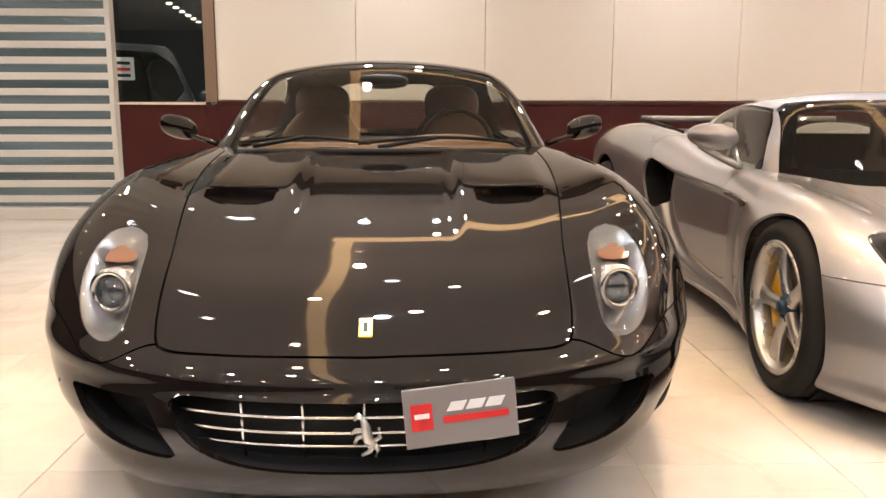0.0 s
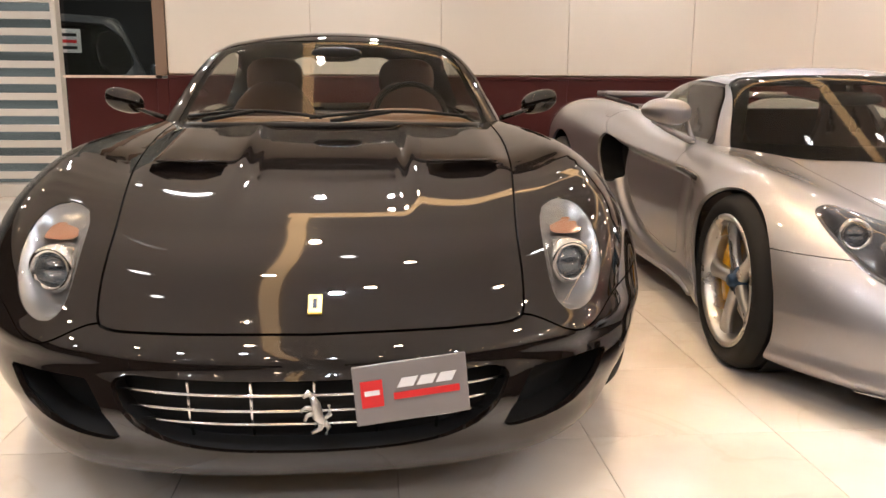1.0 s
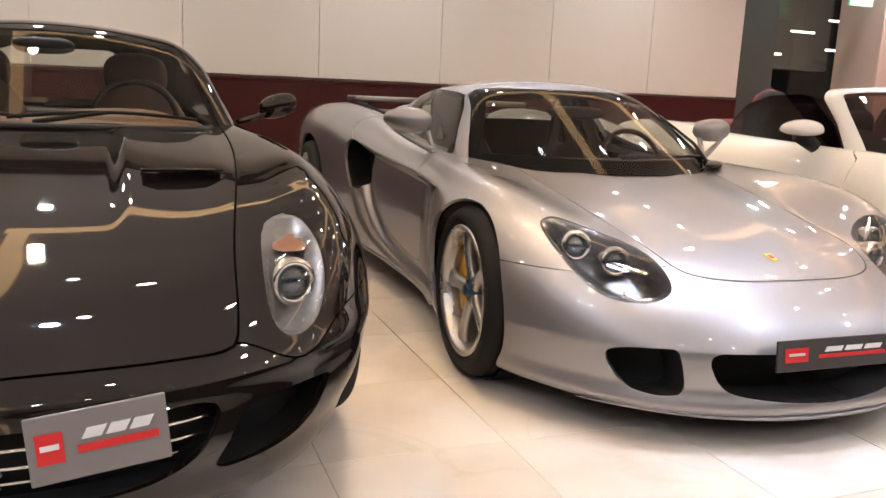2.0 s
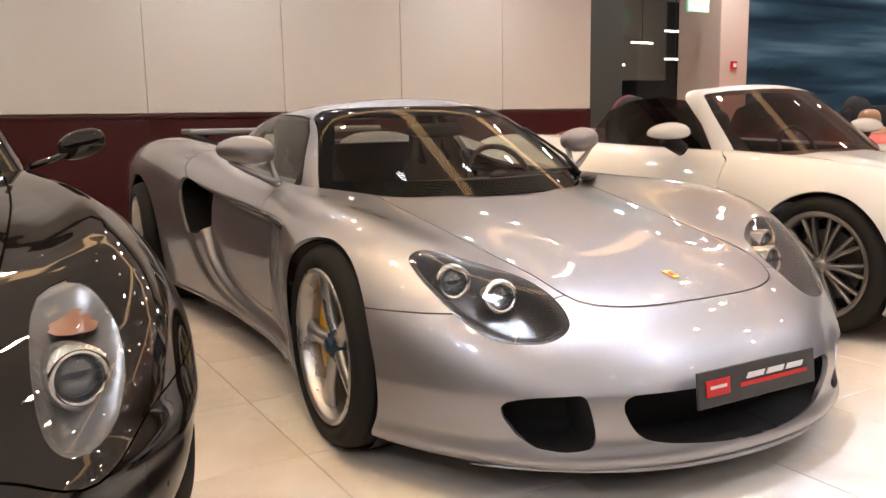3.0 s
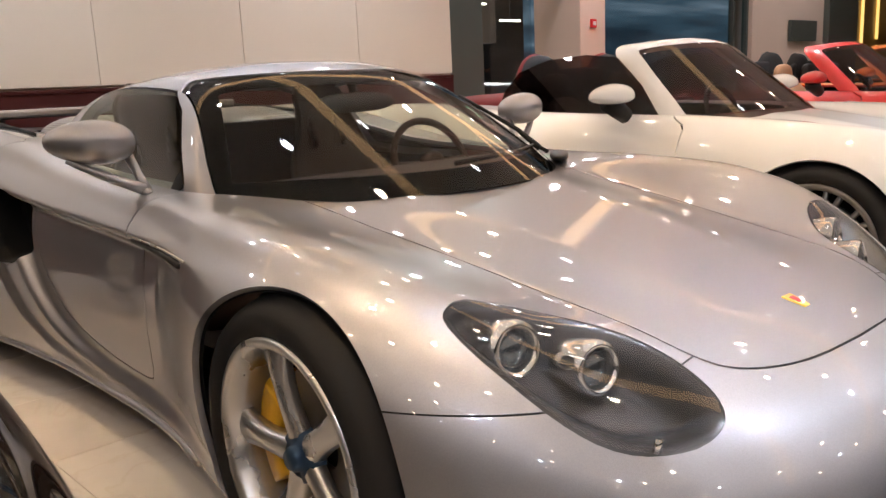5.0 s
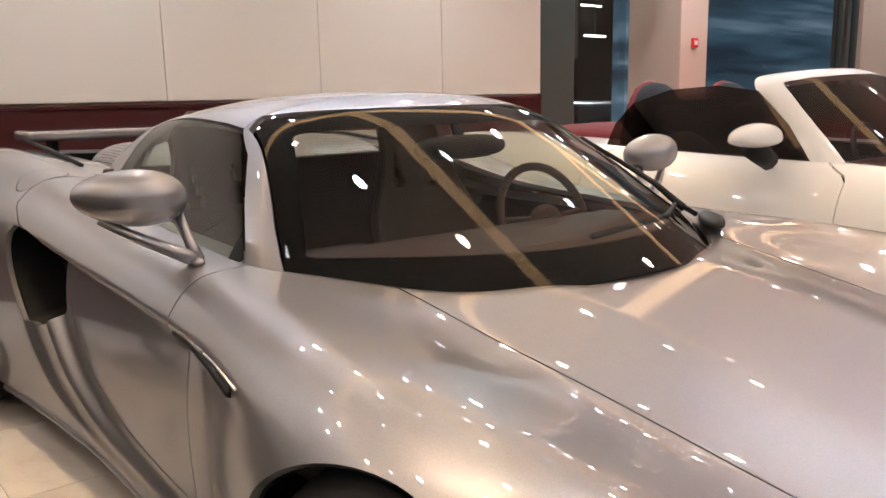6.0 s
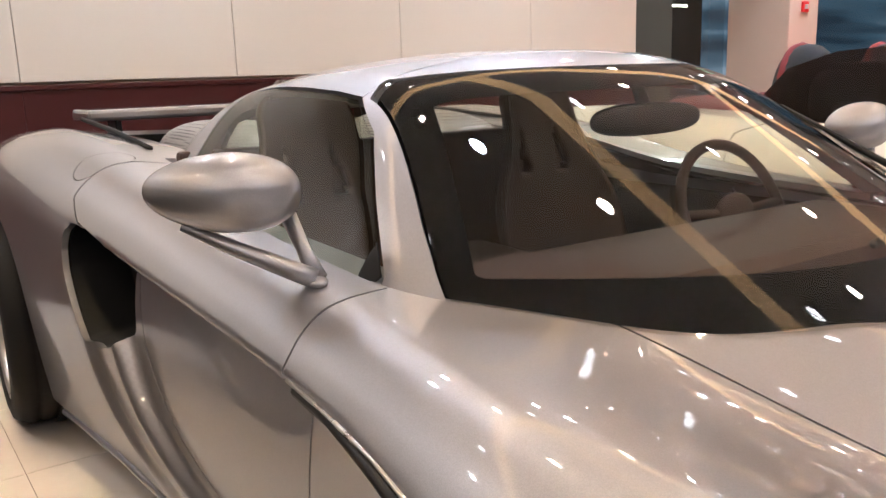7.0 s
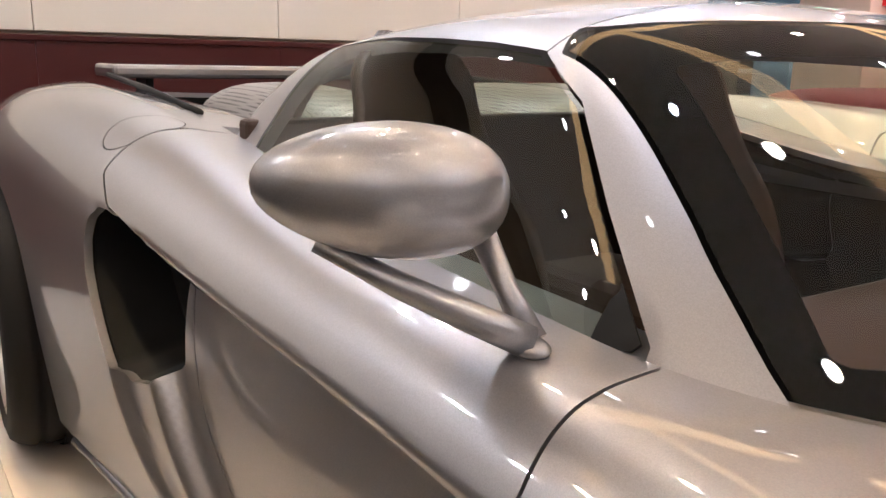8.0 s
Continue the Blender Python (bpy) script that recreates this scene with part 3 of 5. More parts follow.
def seat(parent, x, y, z, material, lean=18, h=0.62, w=0.25, label="", wing=True):
    """A bucket seat: cushion, backrest and headrest."""
    def place(ob):
        ob.location = (x, y, z)
        return ob
    V, F = egg((0, 0, 0.08), (w, 0.27, 0.09), power=3)
    place(mesh_object("seat_cushion", V, F, material, parent))
    k = math.tan(radians(lean))
    sh = lambda q: Vector((q.x * (1.0 - 0.75 * (max(0, q.z) / h)), q.y + (q.z + h / 2) * k - 0.06 * abs(q.x / w) ** 2, q.z))
    V, F = egg((0, 0.24, 0.10 + h / 2), (w, 0.07, h / 2), power=3, shape=sh)
    place(mesh_object("seat_back", V, F, material, parent, label))
    V, F = egg((0, 0.27 + h * k, 0.10 + h + 0.01), (w * 0.56, 0.055, 0.12), power=2.8)
    place(mesh_object("headrest", V, F, material, parent))


def bucket_seat(parent, x, y, z, material, lean=17):
    """A one-piece racing seat: cushion, and a shell that narrows to the head with two slots for the belts."""
    V, F = egg((0, 0, 0.08), (0.21, 0.27, 0.09), power=3)
    ob = mesh_object("seat_cushion", V, F, material, parent)
    ob.location = (x, y, z)
    half = curve((0.0, 0.21), (0.25, 0.235), (0.48, 0.225), (0.60, 0.165), (0.70, 0.135), (0.80, 0.115), (0.86, 0.05))
    nx, nz, k = 30, 44, math.tan(radians(lean))
    V, F = [], []
    for i in range(nz + 1):
        h = 0.86 * i / nz
        for j in range(nx + 1):
            u = 2 * j / nx - 1
            px = u * float(half(h))
            V.append((px, 0.24 + h * k - 0.075 * abs(u) ** 3 * (1 - 0.5 * h), 0.05 + h))
    for i in range(nz):
        for j in range(nx):
            h = 0.86 * (i + 0.5) / nz
            px = abs((2 * (j + 0.5) / nx - 1) * float(half(h)))
            t = (h - 0.555) / 0.125
            if 0 < t < 1 and 0.045 + 0.018 * t < px < 0.105 - 0.030 * t:
                continue
            a = i * (nx + 1) + j
            F.append((a, a + 1, a + nx + 2, a + nx + 1))
    n = len(V)
    F = np.array(F)
    rim = open_edges(F, n)
    V += [(p[0], p[1] + 0.045, p[2]) for p in V]
    F = np.concatenate([F, F[:, ::-1] + n, np.array([(b, a, a + n, b + n) for a, b in rim])])
    back = mesh_object("seat_back", V, F, material, parent, "racing seat back with two belt slots")
    back.location = (x, y, z)


def steering_wheel(parent, x, y, z, material):
    a = np.linspace(0, 2 * np.pi, 33)
    ob = tube_object("steering_wheel", [(0.18 * math.cos(t), 0.07 * math.sin(t), 0.165 * math.sin(t)) for t in a], 0.014, material, parent)
    ob.location = (x, y, z)
    V, F = egg((x, y, z), (0.06, 0.03, 0.05))
    mesh_object("steering_hub", V, F, material, parent)
    for s in (-1, 1):
        tube_object("steering_spoke", [(x, y, z), (x + s * 0.17, y + 0.01, z + 0.01)], 0.012, material, parent)


def pocket(name, S, mask, depth, material, parent, label="", way=None):
    """The inside of an opening: its walls and floor, sunk by depth."""
    V, F = inside(S, grown(mask, 0.003))
    if not len(F):
        return None
    N = normals(V, F)
    d = np.array(way, float) if way is not None else -N.mean(0)
    d = d / np.linalg.norm(d)
    V0 = V - N * 0.0015
    V2, F2, ids = list(V0 + d * depth), [tuple(f) for f in F], {}
    for a, b in open_edges(F, len(V)):
        for q in (a, b):
            if q not in ids:
                ids[q] = len(V2)
                V2 += [V0[q], V0[q] + d * depth]
        F2.append((ids[a], ids[b], ids[b] + 1, ids[a] + 1))
    return mesh_object(name, V2, F2, material, parent, label)


def bowl(name, S, mask, depth, material, parent, label="", lip=0.05):
    """A lamp's housing: a dish sunk under its clear cover."""
    V, F = inside(S, grown(mask, 0.004))
    N = normals(V, F)
    g = mask(V[:, 0], V[:, 1], V[:, 2])
    return mesh_object(name, V - N * (0.003 + depth * step(-g, 0.0, lip))[:, None], F, material, parent, label)


# near-black sheet added under the skin to put shade into the panel gaps
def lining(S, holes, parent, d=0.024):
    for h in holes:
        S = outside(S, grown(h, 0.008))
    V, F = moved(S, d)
    return mesh_object("lining", V, F, M_VOID, parent, "near-black inner surface, shade of gaps painted in")


def under(S, x, z, d):
    """The place d metres under the skin's front at (x, z)."""
    V, F = S
    k = np.argmin(np.hypot(V[:, 0] - x, V[:, 2] - z) + 9.0 * (V[:, 1] > 0.3))
    N = {k: nearby_normal(S, k)}
    return tuple(V[k] - N[k] * d)


def nearby_normal(S, k):
    """The skin's normal at its point k."""
    V, F = S
    near = F[(F == k).any(1)]
    n = np.cross(V[near[:, 2]] - V[near[:, 0]], V[near[:, 3]] - V[near[:, 1]]).sum(0)
    return n / np.linalg.norm(n)


def on_side(S, s, y, z, d):
    """The place d metres outward of the skin's side at (y, z)."""
    V = S[0]
    k = np.argmin(np.hypot(V[:, 1] - y, V[:, 2] - z) + 9.0 * (V[:, 0] * s < 0.5))
    return (float(V[k][0]) + s * d, y, z)


def lamp_unit(parent, at, turn, r, material=None, ring=1.5):
    """A projector lamp: a bright ring round a glass lens."""
    V, F = lathe([(r, 0.03), (r * 1.06, 0.0), (r * 1.18, -0.010), (r * ring, -0.006), (r * (ring + 0.08), 0.006), (r * (ring + 0.04), 0.075)], 40, "y")
    ob = mesh_object("lamp_ring", V, F, material or M_CHROME, parent)
    ob.location, ob.rotation_euler = at, turn
    V, F = egg((0, 0.012, 0), (r * 1.02, r * 0.55, r * 1.02))
    ob = mesh_object("lamp_lens", V, F, M_LENS, parent)
    ob.location, ob.rotation_euler = at, turn
    V, F = lathe([(0.0, 0.034), (r * 0.9, 0.034)], 24, "y")
    ob = mesh_object("lamp_reflector", V, F, M_LAMPGREY, parent)
    ob.location, ob.rotation_euler = at, turn


LAMP_OUTLINE = [(0.742, -0.30), (0.665, -0.285), (0.54, -0.375), (0.475, -0.48), (0.448, -0.60), (0.455, -0.70), (0.52, -0.715), (0.64, -0.66), (0.72, -0.56), (0.765, -0.42), (0.77, -0.32)]


YAW = radians(2.6)


def widen(V):
    """The silver car grows wider and its flanks sweep forward a little from the nose to the tail."""
    V = np.array(V, float).reshape(-1, 3)
    x, y = V[:, 0], V[:, 1] + 0.62
    k = math.sin(YAW)
    V[:, 0] = x + k * y * x / np.sqrt(x * x + 0.02)
    V[:, 1] -= k * (np.sqrt(x * x + 0.01) - 0.1) * step(y, -0.9, 0.7)
    return V


def widen_car(car):
    """Moulded parts change shape; wheels, lamps, seats and plates only move."""
    def visit(ob):
        for c in ob.children:
            m = c.matrix_basis
            if m.translation.length > 1e-6 or m.to_euler().to_matrix() != Matrix.Identity(3):
                c.location = widen([m.translation])[0]
            elif c.type == "MESH":
                n = len(c.data.vertices)
                a = np.empty(n * 3)
                c.data.vertices.foreach_get("co", a)
                c.data.vertices.foreach_set("co", widen(a).reshape(-1))
                c.data.update()
                visit(c)
    visit(car)


def silver_car():
    car = car_root("silver_sports_car", pose(0.62 * math.sin(YAW), -0.62 * (1 - math.cos(YAW)), 0, 0, 0, -math.degrees(YAW)), "silver metallic mid-engined sports car parked on the stone floor")
    P = M_SILVER
    WS = lambda x, z: 0.345 + 1.06 * x * x + 2.02 * (z - 0.78)
    crease = curve((0.2, 0.676), (0.5, 0.686), (0.85, 0.692), (1.1, 0.702), (1.64, 0.735), (2.0, 0.78), (2.3, 0.82))
    swoop = curve((0.2, 0.19), (1.0, 0.19), (1.25, 0.215), (1.48, 0.275), (1.62, 0.38), (1.72, 0.54), (1.80, 0.72), (1.9, 0.9))
    c = dict(
        centre=curve((-1.0, 0.42), (-0.9, 0.475), (-0.75, 0.53), (-0.61, 0.565), (-0.2, 0.655), (0.2, 0.73), (0.5, 0.775), (0.8, 0.80), (1.6, 0.80), (2.1, 0.86), (2.8, 0.90), (3.3, 0.92), (3.7, 0.88)),
        crest_x=curve((-1.0, 0.45), (-0.7, 0.56), (-0.4, 0.69), (0.0, 0.765), (0.5, 0.745), (1.0, 0.73), (1.5, 0.73), (2.0, 0.68), (2.6, 0.69), (3.3, 0.66), (3.7, 0.62)),
        crest_z=curve((-1.0, 0.40), (-0.85, 0.45), (-0.65, 0.52), (-0.45, 0.61), (-0.2, 0.70), (0.0, 0.745), (0.3, 0.77), (0.7, 0.78), (1.0, 0.79), (1.5, 0.83), (2.0, 0.91), (2.5, 0.965), (2.9, 0.975), (3.3, 0.945), (3.7, 0.87)),
        width=curve((-1.0, 0.86), (-0.6, 0.895), (-0.3, 0.948), (0.0, 0.968), (0.3, 0.945), (0.7, 0.880), (1.2, 0.865), (1.7, 0.88), (2.0, 0.90), (2.4, 0.93), (2.9, 0.96), (3.4, 0.92), (3.7, 0.88)),
        valley=curve((-1.0, 0.0), (-0.6, 0.0), (-0.2, 0.03), (0.2, 0.035), (0.6, 0.015), (1.0, 0.0), (3.7, 0.0)),
        crest_pow=2.4, fall=lambda y: 2.0 - 0.85 * step(y, 1.4, 2.2), tumble=lambda y: 0.55 - 0.35 * step(y, 1.6, 2.5), round=0.13, nose_round=0.30,
        zmax=curve((-1, 0.42), (0.0, 0.50), (1.0, 0.50), (2.7, 0.55), (3.7, 0.5)),
        tuck=curve((-1, 0.5), (0.0, 0.3), (0.8, 0.5), (1.8, 0.5), (2.7, 0.3), (3.7, 0.8)),
        nose=lambda x, z: -0.978 + 0.58 * np.clip(x, 0, 1.2) ** 2.3 + 0.9 * np.maximum(z - 0.36, 0) ** 2 + 0.30 * np.maximum(0.32 - z, 0) - 0.04 * bump(z, 0.13, 0.075),
        tail=lambda x, z: 3.68 - 0.25 * np.clip(x, 0, 1.2) ** 2.5 - 0.3 * np.maximum(0.5 - z, 0),
        bottom=curve((-1, 0.10), (3.7, 0.14)),
        side=lambda y, z: -step(crease(y) - z, -0.012, 0.044) * ((0.034 + 0.045 * np.clip(z - 0.25, 0, 0.45)) * step(y, 0.14, 0.75) * (1 - step(y, 1.90, 2.0)) * step(z - swoop(y), -0.006, 0.046) + 0.018 * step(y, 0.55, 0.9) * (1 - step(y, 1.99, 2.05)) * step(z - swoop(y - 0.16) + 0.03, -0.006, 0.042)),
    )
    S = shell(body_solid(c), -0.42, 3.1, 0.40, 300, 310, 44)
    S = outside(S, lambda x, y, z: z - 0.105)
    arch_f, arch_r = disc_region("yz", (0.0, 0.335), 0.356, 0.60), disc_region("yz", (2.80, 0.365), 0.395, 0.60)
    S = outside(outside(S, arch_f), arch_r)
    cabin = lambda x, y, z: np.maximum.reduce([WS(x, 0.80) + 0.02 - y, np.abs(x) - 0.585, y - 2.10, 0.6 - z])
    deck = lambda x, y, z: np.maximum.reduce([2.12 - y, np.abs(x) - 0.47 - 0.05 * (y - 2.2), y - 3.30, 0.6 - z])
    S = outside(S, cabin)
    hood = region("xy", [(-0.3, -0.745), (0.0, -0.745), (0.20, -0.735), (0.34, -0.69), (0.415, -0.62), (0.437, -0.45), (0.45, 0.0), (0.462, 0.40), (0.46, 0.75), (0, 0.75), (-0.3, 0.75)])
    hood = both(hood, lambda x, y, z: 0.3 - z)
    lamp = both(region("xy", LAMP_OUTLINE), lambda x, y, z: 0.35 - z)
    mid_in = both(region("xz", [(0, 0.325), (0.30, 0.322), (0.435, 0.32), (0.385, 0.205), (0.30, 0.176), (0, 0.155), (-0.3, 0.176), (-0.3, 0.322)]), lambda x, y, z: y + 0.5)
    side_in = both(region("xz", [(0.700, 0.285), (0.665, 0.318), (0.51, 0.326), (0.505, 0.322), (0.478, 0.190), (0.482, 0.180), (0.56, 0.166), (0.64, 0.186)], smooth=1), lambda x, y, z: y + 0.35)
    intake = both(region("yz", [(2.02, 0.69), (2.0, 0.78), (1.91, 0.78), (1.70, 0.742), (1.70, 0.64), (1.68, 0.53), (1.86, 0.48), (1.94, 0.57)], smooth=1), lambda x, y, z: 0.5 - np.abs(x))
    door = both(region("yz", [(0.868, 0.84), (0.83, 0.69), (0.83, 0.40), (0.86, 0.27), (0.95, 0.250), (1.22, 0.275), (1.43, 0.335), (1.555, 0.43), (1.645, 0.56), (1.69, 0.74), (2.02, 0.80), (2.03, 0.95), (0.88, 0.95)], smooth=1), lambda x, y, z: 0.45 - np.abs(x))
    fuel = both(disc_region("xy", (-0.745, 2.09), 0.078), lambda x, y, z: 0.6 - z)
    bumper = lambda x, y, z: np.minimum(np.maximum(z - 0.520, y - 0.2), np.maximum(y + 0.605, np.abs(x) - 0.52))
    g = 0.0022
    skin("hood", inside(S, grown(hood, -g)), P, car)
    R = outside(S, grown(hood, g))
    for s in (-1, 1):
        cover = skin("headlight", inside(side_of(R, s), grown(lamp, -g)), M_CLEAR, car, 0.004, "clear headlight cover over two round lamps")
        bowl("lamp_housing", side_of(S, s), lamp, 0.085, M_LAMPDARK, cover, "dark lamp housing", 0.06)
        lamp_unit(cover, (s * 0.652, -0.385, 0.578), (radians(-8), 0, radians(s * 10)), 0.036)
        lamp_unit(cover, (s * 0.560, -0.500, 0.542), (radians(-8), 0, radians(s * 10)), 0.034)
    R = outside(R, grown(lamp, g))
    R = outside(outside(outside(R, mid_in), side_in), intake)
    pocket("radiator_duct", S, mid_in, 0.16, M_VOID, car, "black central air opening", (0, 1, 0.05))
    for s in (-1, 1):
        pocket("brake_duct", side_of(S, s), side_in, 0.14, M_VOID, car, "black side air opening", (-s * 0.1, 1, 0))
        pocket("side_intake", side_of(S, s), intake, 0.20, M_VOID, car, "black side air intake", (-s * 1, 0.5, 0))
        louvre = tube_object("side_vent", [on_side(S, s, y, float(crease(y)) - 0.006, 0.001) for y in (0.42, 0.55, 0.68, 0.80)], 0.009, M_TRIM, car, 8, 1.0, "narrow dark side vent")
        tube_object("vent_strip", [on_side(S, s, y, float(crease(y)) + 0.006, 0.001) for y in (0.40, 0.54, 0.68, 0.815)], 0.003, M_RIM, louvre)
    for s in (-1, 1):
        sill = [on_side(S, s, y, 0.155, -0.004) for y in np.linspace(0.50, 2.36, 14)]
        tube_object("side_skirt", sill, 0.017, P, car, 10, 0.8, "silver side skirt")
    pocket("engine_bay", S, deck, 0.10, M_VOID, car, "dark engine deck", (0, 0, -1))
    for s in (-1, 1):
        skin("door", inside(side_of(R, s), grown(door, -g)), P, car)
    R = outside(R, grown(door, g))
    skin("fuel_cap", inside(R, grown(fuel, -0.0012)), P, car)
    R = outside(R, grown(fuel, 0.0012))
    R = outside(R, deck)
    skin("front_bumper", inside(R, grown(bumper, -0.0015)), P, car)
    skin("body", outside(R, grown(bumper, 0.0015)), P, car)
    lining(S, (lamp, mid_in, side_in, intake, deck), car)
    V, F = [], []
    # cabin
    roofz = curve((0.6, 1.09), (1.0, 1.14), (1.14, 1.152), (1.45, 1.165), (1.8, 1.15), (2.2, 1.09), (2.7, 0.97))

    def top(x, y, z):
        x = np.abs(x)
        v = smax(z - (roofz(y) - 0.36 * x * x), x - (0.648 - 0.64 * (z - 0.785) - 0.10 * np.maximum(z - 0.9, 0)), 0.07)
        v = smax(v, (WS(x, z) - y) * 0.46, 0.06)
        return smax(smax(v, (y - 2.03 + (z - 1.09) * 0.35) * 0.9, 0.08), 0.70 - z, 0.02)

    G = outside(shell(top, 1.05, 1.85, 0.86, 130, 150, 66), lambda x, y, z: z - 0.755)
    front = lambda x, y, z: (y - WS(x, z)) * 0.46 - 0.045
    glass2d = region("xz", [(0, 0.762), (0.45, 0.766), (0.648, 0.76), (0.628, 0.78), (0.445, 1.055), (0.40, 1.11), (0, 1.118), (-0.4, 1.11), (-0.4, 0.762)], smooth=2)
    screen = both(region("xz", [(0, 0.6), (0.66, 0.6), (0.628, 0.76), (0.445, 1.055), (0.40, 1.11), (0, 1.118), (-0.4, 1.11), (-0.4, 0.6)], smooth=2), front)
    sidewin = both(region("yz", [(0.845, 0.77), (0.93, 0.84), (1.20, 1.062), (1.45, 1.085), (1.84, 1.094), (1.905, 1.09), (1.918, 1.06), (1.912, 0.86), (1.905, 0.77)], smooth=1), lambda x, y, z: 0.40 - np.abs(x))
    sail = both(sidewin, lambda x, y, z: y - 0.945)
    rear = both(region("xz", [(-0.3, 0.82), (0.46, 0.82), (0.38, 1.075), (-0.3, 1.085)], smooth=1), lambda x, y, z: 1.90 - y)
    skin("windscreen", inside(G, grown(screen, -0.001)), M_GLASS, car, 0.004, "tinted windscreen")
    band = outside(inside(moved(G, 0.006), screen), grown(glass2d, -0.045))
    mesh_object("screen_border", *band, M_BORDER, car, "black border of the windscreen")
    H = outside(G, grown(screen, 0.002))
    for s in (-1, 1):
        W = inside(side_of(H, s), grown(sidewin, -0.004))
        skin("side_window", outside(W, sail), M_HAZEGLASS, car, 0.004)
        skin("sail_panel", inside(W, grown(sail, -0.002)), M_TRIM, car, 0.004)
    H = outside(H, grown(sidewin, 0.003))
    skin("rear_window", inside(H, grown(rear, -0.001)), M_SIDEGLASS, car, 0.004)
    H = outside(H, grown(rear, 0.001))
    header = lambda x, y, z: y - 1.21 - 0.25 * x * x
    skin("roof_panel", outside(H, lambda x, y, z: np.maximum(header(x, y, z) - 0.0015, -9) * 1.0), P, car, 0.03)
    skin("windscreen_frame", inside(H, lambda x, y, z: header(x, y, z) + 0.0015), P, car, 0.03)
    # wheels
    wf = wheel("wheel", 0.334, 0.250, 0.265, 5, 0.0, M_YELLOW, nut=M_BLUE)
    wr = wheel("wheel", 0.355, 0.262, 0.335, 5, 0.0, M_YELLOW, nut=M_BLUE)
    for src, y, z, xo in ((wf, 0, 0.334, 0.795), (wr, 2.80, 0.355, 0.808)):
        copy = copy_thing(src, pose(xo, y, z, 0, 0, 180))
        copy.parent = car
        src.matrix_basis = pose(-xo, y, z)
        src.parent = car
        for s in (-1, 1):
            V, F = lathe([(0.10, -0.19), (0.345 + (y > 1) * 0.02, -0.17), (0.349 + (y > 1) * 0.02, 0.06)], 40)
            ob = mesh_object("wheel_housing", V, F, M_VOID, car, "dark wheel housing")
            ob.location = (s * xo * 0.98, y, z)
            ob.scale = (s, 1, 1)
    # mirrors
    for s in (-1, 1):
        def sh(q, s=s):
            k = s * q.x / 0.118
            return Vector((q.x, q.y + 0.028 * k * k + 0.02 * k, q.z * (1.03 - 0.14 * max(0, k) - 0.06 * max(0, k) ** 3) + 0.006 * k))
        V, F = egg((s * 0.812, 1.035, 0.938), (0.118, 0.078, 0.062), 40, 28, 2.25, sh)
        mir = mesh_object("mirror", V, F, P, car, "silver oval door mirror on a slim forked arm")
        tube_object("mirror_arm", [(s * 0.885, 1.055, 0.893), (s * 0.82, 1.015, 0.853), (s * 0.755, 0.975, 0.818), (s * 0.715, 0.952, 0.797)], [0.009, 0.013, 0.016, 0.017], P, mir, 12)
        tube_object("mirror_arm", [(s * 0.722, 1.03, 0.90), (s * 0.714, 0.99, 0.84), (s * 0.71, 0.955, 0.797)], [0.015, 0.012, 0.016], P, mir, 12)
        V, F = egg((s * 0.714, 0.955, 0.792), (0.018, 0.026, 0.011))
        mesh_object("mirror_foot", V, F, P, mir)
    # tail
    wing = part("rear_wing", box_bm(-0.53, 0.53, 3.20, 3.46, 0.975, 1.02, 0.014), P, car, "flat silver rear wing")
    for s in (-1, 1):
        part("wing_strut", box_bm(s * 0.40 - 0.012, s * 0.40 + 0.012, 3.27, 3.40, 0.86, 0.99, 0.004), M_TRIM, wing)
        tube_object("deck_seam", [(s * 0.535, 3.24, 0.985), (s * 0.555, 2.75, 0.962), (s * 0.578, 2.25, 0.927)], 0.009, M_TRIM, car)
        V, F = egg((s * 0.25, 2.50, 0.80), (0.17, 0.52, 0.185), 40, 30, 2.6)
        mesh_object("engine_cover", V, F, M_MESH, car, "domed perforated silver engine cover")
    # inside
    dash = part("dashboard", box_bm(-0.56, 0.56, 0.60, 1.0, 0.55, 0.775, 0.05), M_COCKPIT, car)
    part("cabin_floor", box_bm(-0.56, 0.56, 0.62, 2.1, 0.2, 0.28), M_COCKPIT, car)
    part("bulkhead", box_bm(-0.58, 0.58, 1.97, 2.02, 0.25, 0.93, 0.01), M_COCKPIT, car, "dark panel behind the seats")
    part("centre_console", box_bm(-0.09, 0.09, 0.95, 1.75, 0.28, 0.62, 0.03), M_COCKPIT, car)
    tube_object("gear_lever", [(0, 1.06, 0.60), (0, 1.04, 0.66)], 0.010, M_CHROME, car)
    V, F = egg((0, 1.035, 0.685), (0.022, 0.022, 0.028))
    mesh_object("gear_knob", V, F, M_TAN, car, "round wooden gear knob")
    for s in (-1, 1):
        bucket_seat(car, s * 0.315, 1.36, 0.20, M_COCKPIT)
    steering_wheel(car, 0.33, 1.05, 0.75, M_COCKPIT)
    V, F = egg((0.0, 0.96, 1.005), (0.115, 0.02, 0.034), power=2.5)
    inner = mesh_object("inner_mirror", V, F, M_TRIM, car)
    tube_object("mirror_stem", [(0, 0.965, 1.03), (0, 0.985, 1.075)], 0.012, M_TRIM, inner)
    # wiper lying at the foot of the screen
    V, F = egg((0.52, 0.56, 0.785), (0.09, 0.045, 0.017), 24, 16, 2.2, lambda q: Vector((q.x, q.y + 0.9 * q.x, q.z)))
    mesh_object("cowl", V, F, M_TRIM, car, "black cowl at the foot of the screen")
